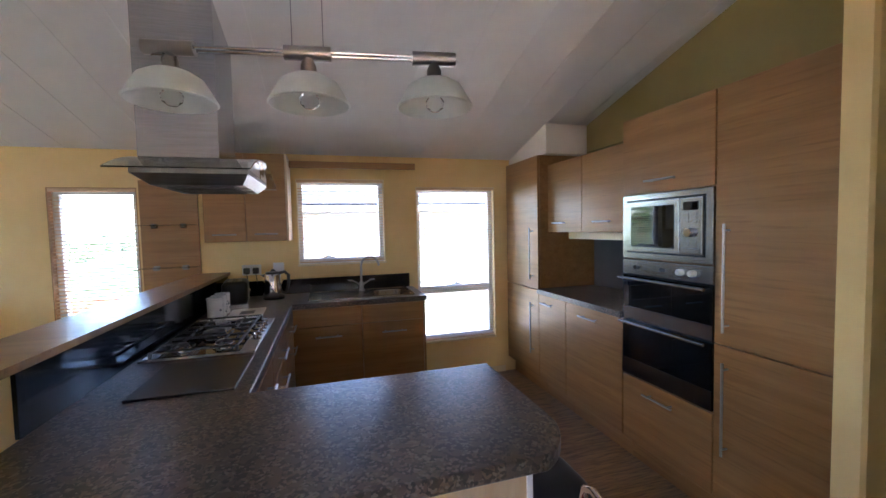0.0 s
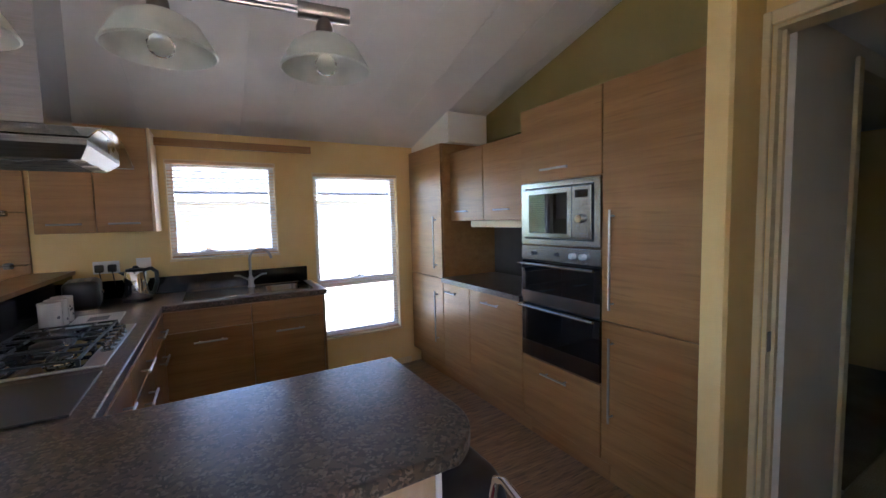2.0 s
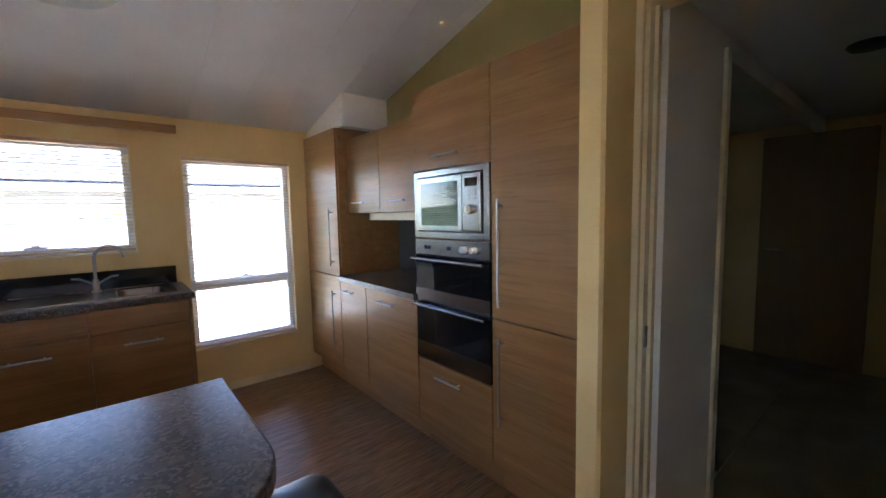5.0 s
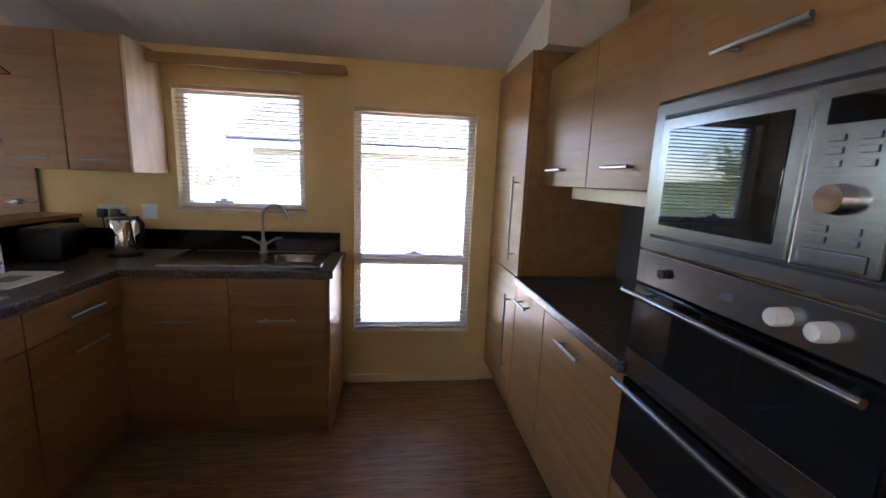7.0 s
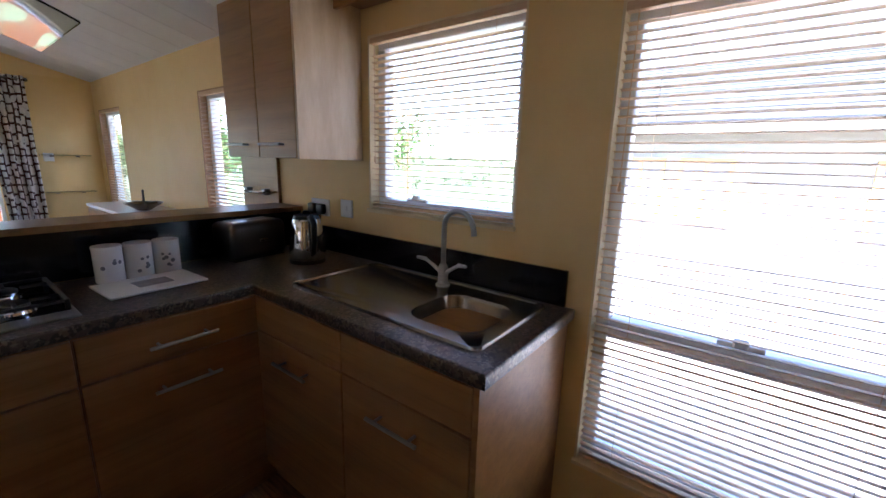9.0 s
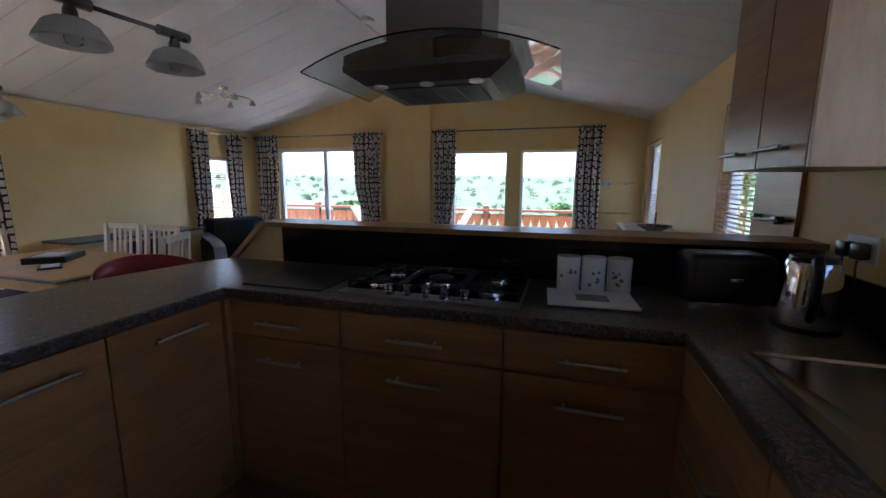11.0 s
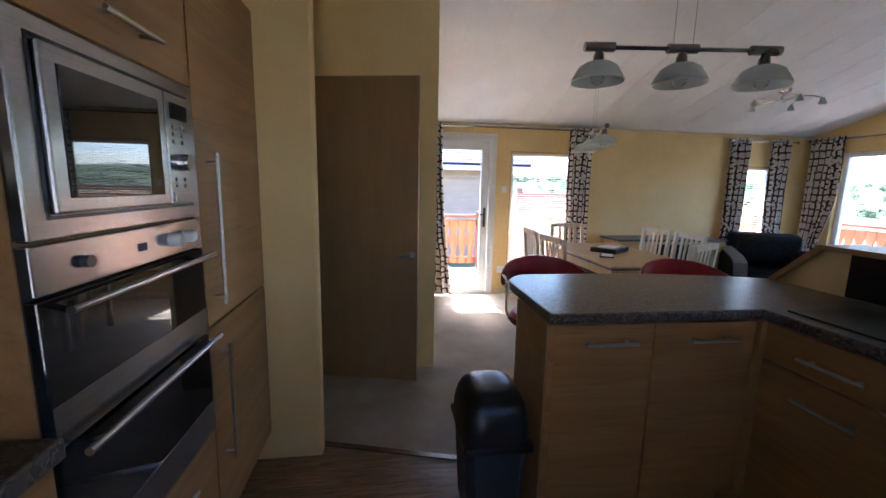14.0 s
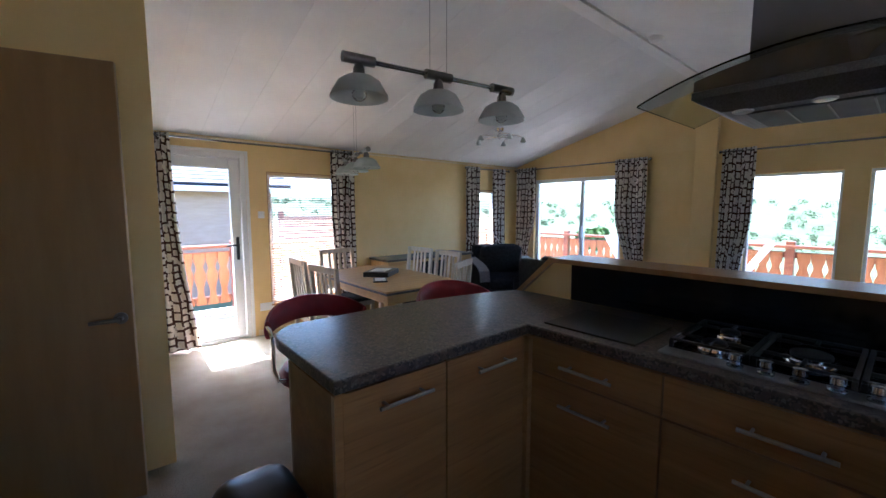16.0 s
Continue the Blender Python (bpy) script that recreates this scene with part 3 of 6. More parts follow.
# entrance door, glazed, shut
ed = thing("door_1", pose(DOORX[1], YS, 0, 0, 0, 180), "white uPVC entrance door, fully glazed and shut", "door", kind="structure")
W = DOORX[1] - DOORX[0]
bm = B()
box(bm, 0, 0.05, 0.0, 0.10, 0.0, 1.96, 0.006)
box(bm, W - 0.05, W, 0.0, 0.10, 0.0, 1.96, 0.006)
box(bm, 0.05, W - 0.05, 0.0, 0.10, 1.91, 1.96, 0.006)
box(bm, 0.05, W - 0.05, 0.0, 0.10, 0.0, 0.035, 0.006)
part("door_frame", bm, UPVC, ed)
leaf = B()
for a in ((0.055, 0.15, 0.04, 1.905), (W - 0.15, W - 0.055, 0.04, 1.905), (0.15, W - 0.15, 1.80, 1.905), (0.15, W - 0.15, 0.04, 0.16)):
    box(leaf, a[0], a[1], 0.02, 0.08, a[2], a[3], 0.008)
leaf = part("door_leaf", leaf, UPVC, ed)
bm = B()
box(bm, 0.145, W - 0.145, 0.048, 0.054, 0.155, 1.805)
g = part("pane", bm, GLASS, ed)
g.visible_shadow = False
bm = B()
box(bm, W - 0.115, W - 0.085, 0.008, 0.02, 0.86, 1.10, 0.004)
tube(bm, [(W - 0.10, 0.012, 1.02), (W - 0.10, -0.04, 1.02), (W - 0.112, -0.045, 1.02), (W - 0.22, -0.045, 1.015)], 0.009)
part("handle", bm, BLACKP, leaf, "black lever handle on a long plate")
bm = B()
box(bm, -0.03, 0.0, -0.008, 0.02, 0, 1.99, 0.003)
box(bm, W, W + 0.03, -0.008, 0.02, 0, 1.99, 0.003)
box(bm, 0.0, W, -0.008, 0.02, 1.96, 1.99, 0.003)
part("door_trim", bm, UPVC, ed)

# hall door, standing open into the room
hd = thing("door_2", pose(HX + 0.0, -3.735, 0, 0, 0, 180 - 13.5), "plain cream wood-effect interior door standing open", "door", kind="structure")
bm = B()
box(bm, 0.0, 0.755, -0.038, 0.0, 0.012, 2.03, 0.003)
part("door_leaf", bm, DOORM, hd)
for s, y in ((1, 0.0), (-1, -0.038)):
    bm = B()
    lathe(bm, [(0.0, 0), (0.027, 0), (0.027, 0.006), (0.012, 0.008), (0.011, 0.035), (0, 0.036)], seg=18)
    bmesh.ops.rotate(bm, verts=bm.verts, cent=(0, 0, 0), matrix=Matrix.Rotation(radians(-90 * s), 3, 'X'))
    bmesh.ops.translate(bm, verts=bm.verts, vec=(0.71, y, 0.895))
    tube(bm, [(0.71, y + s * 0.035, 0.895), (0.70, y + s * 0.042, 0.895), (0.605, y + s * 0.042, 0.889)], [0.010, 0.010, 0.008])
    part("handle", bm, DARKST, hd, "round-rose lever handle in dark nickel", smooth=True)
# door at the end of the hall
fd = thing("door_4", pose(3.30, -2.55, 0, 0, 0, -90), "pale closed door at the dim hall end", "door", kind="structure")
bm = B()
box(bm, 0, 0.72, -0.03, -0.001, 0.01, 2.0, 0.004)
part("door_leaf", bm, DOORM, fd)
bm = B()
tube(bm, [(0.06, -0.03, 1.0), (0.06, -0.07, 1.0), (0.16, -0.07, 1.0)], 0.009)
part("handle", bm, CHROME, fd)
bm = B()
lathe(bm, [(0, 0), (0.075, 0), (0.078, -0.008), (0.065, -0.022), (0.04, -0.026), (0, -0.026)], (1.25, -3.32, 2.09), 24)
tagged(part("ceiling_vent", bm, BLACKP, smooth=True), "round dark vent on the hall ceiling", "vent")


# ---- venetian blinds ----
def blind(m, w, z0, z1, pitch=0.027, tilt=12, label="wooden slatted venetian blind hanging in the window"):
    t = thing("venetian_blind", m, label, "blind", "window blinds")
    bm = B()
    box(bm, 0.004, w - 0.004, 0.004, 0.034, z1 - 0.032, z1 - 0.006, 0.003)
    part("head_rail", bm, BLIND, t)
    bm = B()
    box(bm, 0.012, w - 0.012, 0.006, 0.032, z0 + 0.004, z0 + 0.016, 0.003)
    part("bottom_rail", bm, BLIND, t)
    bm = B()
    h = 0.0125
    v = []
    for x in (0.012 - w / 2, w / 2 - 0.012):
        v.append([bm.verts.new((x, yy, zz)) for yy, zz in ((-h, -0.001), (0, 0.0012), (h, -0.001), (h, -0.002), (0, 0.0002), (-h, -0.002))])
    for k in range(6):
        bm.faces.new((v[0][k], v[0][(k + 1) % 6], v[1][(k + 1) % 6], v[1][k]))
    bm.faces.new(v[0])
    bm.faces.new(v[1])
    n = int((z1 - z0 - 0.06) / pitch)
    first = None
    for i in range(n):
        mm = pose(w / 2, 0.02, z0 + 0.026 + i * pitch, tilt + random.uniform(-1.5, 1.5), 0, 0)
        if first is None:
            first = part("slat", bm, BLIND, t)
            first.matrix_basis = mm
        else:
            share("slat", first, t, mm)
    for u in (0.12, w - 0.12):
        bm = B()
        tube(bm, [(u, 0.007, z0 + 0.01), (u, 0.006, (z0 + z1) / 2), (u, 0.007, z1 - 0.02)], 0.0008, 4)
        part("ladder_cord", bm, BLIND, t)
    bm = B()
    tube(bm, [(0.045, -0.004, z1 - 0.03), (0.047, -0.006, z1 - 0.5)], 0.0015, 5)
    lathe(bm, [(0, 0), (0.006, 0.004), (0.004, 0.03), (0, 0.032)], (0.047, -0.006, z1 - 0.53), 8)
    part("pull_cord", bm, BLIND, t)
    return t


blind(pose(WIN1[0], 0, 0), WIN1[1] - WIN1[0], WIN1[2] + 0.01, WIN1[3], pitch=0.025, tilt=-8)
blind(pose(WIN2[0], 0, 0), WIN2[1] - WIN2[0], WIN2[2] + 0.01, WIN2[3], pitch=0.025, tilt=-8)
blind(pose(LWIN[0], 0, 0), LWIN[1] - LWIN[0], LWIN[2] + 0.01, LWIN[3])
blind(pose(FWIN[0], 0, 0), FWIN[1] - FWIN[0], FWIN[2] + 0.01, FWIN[3])
blind(pose(GWIN[1], YS, 0, 0, 0, 180), GWIN[1] - GWIN[0], GWIN[2] + 0.01, GWIN[3])
blind(pose(CWIN[1], YS, 0, 0, 0, 180), CWIN[1] - CWIN[0], CWIN[2] + 0.01, CWIN[3])


# ---- kitchen units ----
def bar_handle(x, z, length, parent, vertical=False, material=HANDLEM):
    bm = B()
    h = length / 2
    if vertical:
        tube(bm, [(x, -0.034, z - h), (x, -0.034, z + h)], 0.006)
        for s in (-1, 1):
            tube(bm, [(x, 0, z + s * (h - 0.03)), (x, -0.034, z + s * (h - 0.03))], 0.0045, 8)
    else:
        tube(bm, [(x - h, -0.034, z), (x + h, -0.034, z)], 0.006)
        for s in (-1, 1):
            tube(bm, [(x + s * (h - 0.03), 0, z), (x + s * (h - 0.03), -0.034, z)], 0.0045, 8)
    return part("handle", bm, material, parent, "brushed steel bar handle", smooth=True)


def unit(name, m, w, d, z0, z1, fronts, label, category="cabinet", group="kitchen units", plinth=True):
    """Cabinet in its own frame: x along the front, y back into the unit, fronts (name, x0, x1, z0, z1, handle)."""
    t = thing(name, m, label, category, group)
    bm = B()
    box(bm, 0.0, w, 0.002, d, z0, z1, 0.001, 1)
    part("body", bm, OAK, t)
    if plinth:
        bm = B()
        box(bm, 0.0, w, 0.06, 0.076, 0.0, z0)
        part("plinth", bm, OAK, t)
    for nm, a, b, c, e, hd in fronts:
        bm = B()
        g = 0.0015
        box(bm, a + g, b - g, -0.018, 0.0, c + g, e - g, 0.0015, 1)
        f = part(nm, bm, OAK, t)
        if hd:
            hx, hz, hl, vert = hd
            hh = bar_handle(hx, hz, hl, f, vert)
            hh.location.y = -0.018
    return t


TOP = 0.92
UT = 0.88
EAST = 0.022
# tall run along x = 0, fronts facing the aisle; local x runs to -y


def east(y):
    return pose(EAST, y, 0, 0, 0, -90)


unit("corner_larder", east(-0.004), 0.612, 0.545, 0.15, 2.05,
     [("door", 0, 0.612, 0.15, 0.905, (0.52, 0.565, 0.45, True)), ("door", 0, 0.612, 0.91, 2.05, (0.52, 1.215, 0.45, True))],
     "tall oak-laminate larder cupboard in the corner")
unit("base_cabinet", east(-0.618), 0.40, 0.545, 0.15, UT, [("door", 0, 0.40, 0.15, UT - 0.004, (0.16, 0.81, 0.16, False))],
     "oak-laminate base cabinet with one door")
unit("base_cabinet", east(-1.02), 0.606, 0.545, 0.15, UT, [("door", 0, 0.606, 0.15, UT - 0.004, (0.29, 0.81, 0.19, False))],
     "wide oak-laminate base cabinet with one door")
unit("wall_cabinet", pose(0.118, -0.618, 0, 0, 0, -90), 0.47, 0.305, 1.40, 1.965, [("door", 0, 0.47, 1.40, 1.965, (0.2, 1.475, 0.17, False))],
     "oak-laminate wall cupboard with lift-up door", plinth=False)
unit("wall_cabinet", pose(0.118, -1.09, 0, 0, 0, -90), 0.533, 0.305, 1.40, 1.965, [("door", 0, 0.533, 1.40, 1.965, (0.25, 1.475, 0.17, False))],
     "oak-laminate wall cupboard with lift-up door", plinth=False)
bm = B()
box(bm, 0.18, 0.42, -1.622, -0.80, 1.345, 1.398, 0.002)
tagged(part("cupboard_pelmet", bm, TRIMY), "pale pelmet strip under the wall cupboards", "pelmet")
OV = unit("oven_housing", east(-1.63), 0.594, 0.545, 0.15, 2.06,
          [("drawer_front", 0, 0.594, 0.15, 0.545, (0.29, 0.48, 0.2, False)), ("door", 0, 0.594, 1.622, 2.06, (0.30, 1.685, 0.2, False))],
          "tall oak-laminate housing around microwave and oven")
unit("pantry_cupboard", east(-2.228), 0.586, 0.545, 0.15, 2.06,
     [("door", 0, 0.586, 0.15, 0.887, (0.068, 0.60, 0.43, True)), ("door", 0, 0.586, 0.891, 2.06, (0.068, 1.20, 0.49, True))],
     "tall oak-laminate pantry cupboard with two doors")
bm = B()
prism(bm, [(0.04, EAVE - 0.06), (0.428, EAVE - 0.06), (0.428, 2.4), (0.04, 2.4)], -0.70, -0.002, "y")
bx = part("flue_boxing", bm, WALLW)
tagged(bx, "white boxed-in duct on top of the larder", "boxing")

# microwave in its frame
mw = thing("microwave", east(-1.63), "stainless built-in microwave with dark window", "microwave")
bm = B()
box(bm, 0.003, 0.591, -0.022, 0.0, 1.252, 1.618, 0.004)
part("trim_frame", bm, STEEL, mw)
bm = B()
box(bm, 0.004, 0.592, 0.001, 0.4, 1.255, 1.61)
part("body", bm, BLACKP, mw)
bm = B()
box(bm, 0.052, 0.415, -0.034, -0.0225, 1.295, 1.578, 0.005)
dr = part("door", bm, STEEL, mw)
bm = B()
box(bm, 0.085, 0.385, -0.0362, -0.034, 1.322, 1.548, 0.0015)
part("window", bm, BLACKG, dr)
bm = B()
box(bm, 0.417, 0.545, -0.034, -0.0225, 1.295, 1.578, 0.005)
cp = part("control_panel", bm, STEEL, mw)
bm = B()
box(bm, 0.44, 0.522, -0.0365, -0.034, 1.515, 1.555, 0.001)
part("display", bm, BLACKG, cp)
bm = B()
tube(bm, [(0.48, -0.034, 1.405), (0.48, -0.058, 1.405)], [0.024, 0.021], 20)
part("dial", bm, CHROME, cp, smooth=True)
kb = None
for i in range(5):
    for j in range(2):
        mm = pose(0.458 + j * 0.045, -0.034, (1.495, 1.476, 1.457, 1.360, 1.343)[i])
        if kb is None:
            bm = B()
            box(bm, -0.012, 0.012, -0.003, 0.0, -0.005, 0.005, 0.001)
            kb = part("button", bm, STEEL, cp)
            kb.matrix_basis = mm
        else:
            share("button", kb, cp, mm)
bm = B()
box(bm, 0.432, 0.53, -0.037, -0.034, 1.302, 1.328, 0.002)
part("release_button", bm, STEEL, cp)
for q in ((0.044, 0.553, 1.286, 1.293), (0.044, 0.553, 1.580, 1.587), (0.044, 0.050, 1.293, 1.580), (0.547, 0.553, 1.293, 1.580)):
    bm = B()
    box(bm, q[0], q[1], -0.0235, -0.0221, q[2], q[3])
    part("door_gap", bm, BLACKP, mw)

# double oven
ov = thing("double_oven", east(-1.63), "stainless and black glass built-in double oven", "oven")
bm = B()
box(bm, 0.004, 0.590, 0.001, 0.5, 0.55, 1.245)
part("body", bm, BLACKP, ov)
bm = B()
box(bm, 0.002, 0.592, -0.020, 0.0, 1.160, 1.246, 0.003)
fp = part("control_fascia", bm, STEEL, ov)
for x in (0.42, 0.49):
    bm = B()
    tube(bm, [(x, -0.02, 1.203), (x, -0.045, 1.203), (x, -0.05, 1.203)], [0.017, 0.0165, 0.013], 18)
    part("knob", bm, CERAM, fp, "white control knob", smooth=True)
bm = B()
tube(bm, [(0.115, -0.02, 1.203), (0.115, -0.034, 1.203)], 0.012, 14)
part("timer_knob", bm, BLACKP, fp, smooth=True)
bm = B()
box(bm, 0.28, 0.315, -0.0212, -0.02, 1.193, 1.211)
part("badge", bm, SEALM, fp)
for z0, z1, zt, hz in ((0.885, 1.155, 0.968, 1.142), (0.555, 0.878, 0.655, 0.880)):
    bm = B()
    box(bm, 0.002, 0.592, -0.022, 0.0, z0, z1, 0.004)
    dd = part("door", bm, BLACKG, ov, "black glass oven door")
    bm = B()
    box(bm, 0.003, 0.591, -0.0235, -0.0222, z0 + 0.002, zt - 0.002, 0.0004, 1)
    part("lower_trim", bm, STEEL, dd)
    bm = B()
    hz -= 0.004
    tube(bm, [(0.014, -0.062, hz), (0.580, -0.062, hz)], 0.008, 12)
    for x in (0.06, 0.534):
        tube(bm, [(x, -0.022, hz - 0.012), (x, -0.062, hz)], 0.006, 8)
    part("handle", bm, STEEL, dd, smooth=True)

# ---- worktops ----
bm = B()
box(bm, -0.018, 0.566, -1.628, -0.62, UT, TOP, 0.006, 3)
tagged(part("worktop", bm, TOPM), "dark speckled laminate worktop between larder and oven", "worktop")
bm = B()
box(bm, 0.556, 0.568, -1.62, -0.625, TOP, 1.39)
tagged(part("recess_back_panel", bm, GREYP), "plain grey panel at the back of the recess", "panel")


def corner_pts(cx, cy, r, a0, a1, n=12):
    return [(cx + r * math.cos(radians(a0 + (a1 - a0) * i / n)), cy + r * math.sin(radians(a0 + (a1 - a0) * i / n))) for i in range(n + 1)]


# U-shaped top: sink run, hob run and breakfast bar in one sheet, with holes for sink and hob
def u_top():
    bm = B()
    y0, y1 = UT, TOP
    rr = 0.21
    pts = [(-0.963, -0.002), (-0.963, -0.567), (-1.978, -0.567), (-1.978, -2.205), (-1.128, -2.205)]
    pts += corner_pts(-1.128 - rr, -2.66, rr, 0, -62, 8)[0:]
    pts += [(-1.45, -2.848), (-1.70, -2.852), (-1.95, -2.835), (-2.20, -2.79), (-2.40, -2.74), (-2.50, -2.70), (-2.52, -2.62), (-2.52, -0.002)]
    prism(bm, pts, y0, y1, "z")
    e = [k for k in bm.edges if abs(k.verts[0].co.z - k.verts[1].co.z) < 1e-6]
    bmesh.ops.bevel(bm, geom=e, offset=0.007, segments=3, affect='EDGES', profile=0.5)
    return bm


tagged(part("breakfast_worktop", u_top(), TOPM), "dark speckled laminate worktop with rounded breakfast bar end", "worktop")

# sink run, fronts facing -y
SK = -0.545
unit("base_cabinet", pose(-1.998, SK, 0), 0.518, 0.54, 0.15, UT - 0.002,
     [("drawer_front", 0.0, 0.518, 0.742, UT - 0.004, None), ("door", 0.0, 0.518, 0.15, 0.738, (0.27, 0.665, 0.19, False))],
     "oak-laminate sink cabinet with false drawer front")
LAST = unit("base_cabinet", pose(-1.478, SK, 0), 0.48, 0.54, 0.15, UT - 0.002,
     [("drawer_front", 0.0, 0.48, 0.742, UT - 0.004, None), ("door", 0.0, 0.48, 0.15, 0.738, (0.24, 0.665, 0.19, False))],
     "oak-laminate sink cabinet with false drawer front")
bm = B()
box(bm, -0.996, -0.98, -0.562, -0.005, 0.0, UT - 0.002, 0.001)
adopt(part("side_panel", bm, OAK), LAST)
# hob run, fronts facing +x; local x runs to +y
for y0, w in ((-2.185, 0.50), (-1.683, 0.60), (-1.081, 0.53)):
    unit("base_cabinet", pose(-1.995, y0, 0, 0, 0, 90), w, 0.515, 0.15, UT - 0.002,
         [("drawer_front", 0.0, w, 0.737, UT - 0.004, (w / 2, 0.80, 0.2, False)), ("door", 0.0, w, 0.15, 0.733, (w / 2, 0.65, 0.2, False))],
         "oak-laminate drawer cabinet under the hob worktop")
# breakfast bar, fronts facing +y; local x runs to -x
for x0, w in ((-1.54, 0.43), (-1.153, 0.385)):
    BAR1 = unit("base_cabinet", pose(x0, -2.227, 0, 0, 0, 180), w, 0.33, 0.15, UT - 0.002,
         [("door", 0.0, w, 0.15, UT - 0.004, (w / 2 + 0.01, 0.812, 0.2, False))], "oak-laminate cabinet under the breakfast bar")
bm = B()
box(bm, -1.163, -1.1287, -2.56, -2.21, 0.0, UT - 0.002, 0.001)
adopt(part("side_panel", bm, OAK), BAR1)
bm = B()
box(bm, -2.52, -1.1287, -2.565, -2.545, 0.0, UT - 0.002, 0.001)
tagged(part("back_panel", bm, OAK_PALE), "pale laminate back panel of the breakfast bar", "panel")

bm = B()
box(bm, -2.012, -1.958, -2.23, -2.187, 0.15, UT - 0.002, 0.001)
tagged(part("corner_post", bm, OAK), "oak-laminate filler post in the cabinet corner", "panel")
bm = B()
box(bm, -2.013, -1.997, -0.562, -0.53, 0.15, UT - 0.002, 0.001)
tagged(part("corner_post", bm, OAK), "oak-laminate filler post in the cabinet corner", "panel")
bm = B()
box(bm, -1.12865, -1.12835, -2.227, -2.21, 0.0, UT - 0.004)
adopt(part("edging", bm, OAK_PALE), BAR1)
bm = B()
box(bm, -1.152, -1.134, -2.574, -2.566, 0.0, UT - 0.004, 0.001)
adopt(part("corner_edging", bm, UPVC, label="white edging strip"), BAR1)

for q in ((-2.071, -2.055, -2.288, -2.1865, -2.0545, -1.9575, -2.288, -2.2725), (-2.071, -2.055, -0.5505, -0.469, -2.0545, -1.9985, -0.485, -0.469)):
    bm = B()
    box(bm, *q[:4], 0.0, 0.16)
    box(bm, *q[4:], 0.0, 0.16)
    tagged(part("corner_plinth", bm, OAK), "oak-laminate plinth in the cabinet corner", "plinth")

# raised partition behind the hob
bm = B()
prism(bm, [(-0.002, 0.0), (-0.002, 1.105), (-2.46, 1.105), (-2.67, 0.905), (-2.67, 0.0)], -2.70, -2.525, "x")
pt = thing("raised_partition", Matrix.Identity(4), "cream half-height partition with an oak ledge behind the hob", "partition")
part("panel", bm, WALLM, pt)
bm = B()
prism(bm, [(-0.003, 1.106), (-0.003, 1.13), (-2.47, 1.13), (-2.70, 0.912), (-2.67, 0.907), (-2.455, 1.106)], -2.735, -2.495, "x")
part("ledge", bm, OAK, pt, "oak ledge with sloped end")
bm = B()
box(bm, -2.524, -2.512, -2.345, -0.005, TOP + 0.001, 1.104, 0.001)
tagged(part("splashback", bm, SPLASH), "glossy black upstand behind the hob", "splashback")
bm = B()
box(bm, -2.51, -0.995, -0.016, -0.002, TOP + 0.001, 1.045, 0.001)
tagged(part("splashback", bm, SPLASH), "glossy black upstand behind the sink", "splashback")


# ---- hob, hood, sink and small kitchen things ----
def cut_hole(ob, x0, x1, y0, y1):
    """Takes a rectangle out of a slab's top and bottom and lines the sides."""
    bm = B()
    bm.from_mesh(ob.data)
    for co, no in (((x0, 0, 0), (1, 0, 0)), ((x1, 0, 0), (1, 0, 0)), ((0, y0, 0), (0, 1, 0)), ((0, y1, 0), (0, 1, 0))):
        bmesh.ops.bisect_plane(bm, geom=list(bm.verts) + list(bm.edges) + list(bm.faces), plane_co=co, plane_no=no)
    kill = [f for f in bm.faces if x0 < f.calc_center_median().x < x1 and y0 < f.calc_center_median().y < y1]
    bmesh.ops.delete(bm, geom=kill, context='FACES')
    bm.to_mesh(ob.data)
    bm.free()


wt = [o for o in scene.objects if o.name.startswith("breakfast_worktop")][0]
BX0, BX1, BY0, BY1 = -1.375, -1.085, -0.43, -0.13
cut_hole(wt, BX0, BX1, BY0, BY1)
sk = thing("sink", Matrix.Identity(4), "stainless inset sink with one bowl and a drainer", "sink")
Z = TOP + 0.001


def ring_pts(x0, x1, y0, y1, rad, n=10):
    """A rectangle with round corners, as points in order."""
    out = []
    for cx, cy, a0 in ((x1 - rad, y1 - rad, 0), (x0 + rad, y1 - rad, 90), (x0 + rad, y0 + rad, 180), (x1 - rad, y0 + rad, 270)):
        out += [(cx + rad * math.cos(radians(a0 + 90 * i / (n - 1))), cy + rad * math.sin(radians(a0 + 90 * i / (n - 1)))) for i in range(n)]
    return out


def loops(bm, rows, close=False):
    vs = [[bm.verts.new((x, y, z)) for x, y in pts] for pts, z in rows]
    for p, q in zip(vs, vs[1:]):
        k = len(p)
        for i in range(k):
            bm.faces.new((p[i], p[(i + 1) % k], q[(i + 1) % k], q[i]))
    if close:
        bm.faces.new(vs[-1])
    return vs


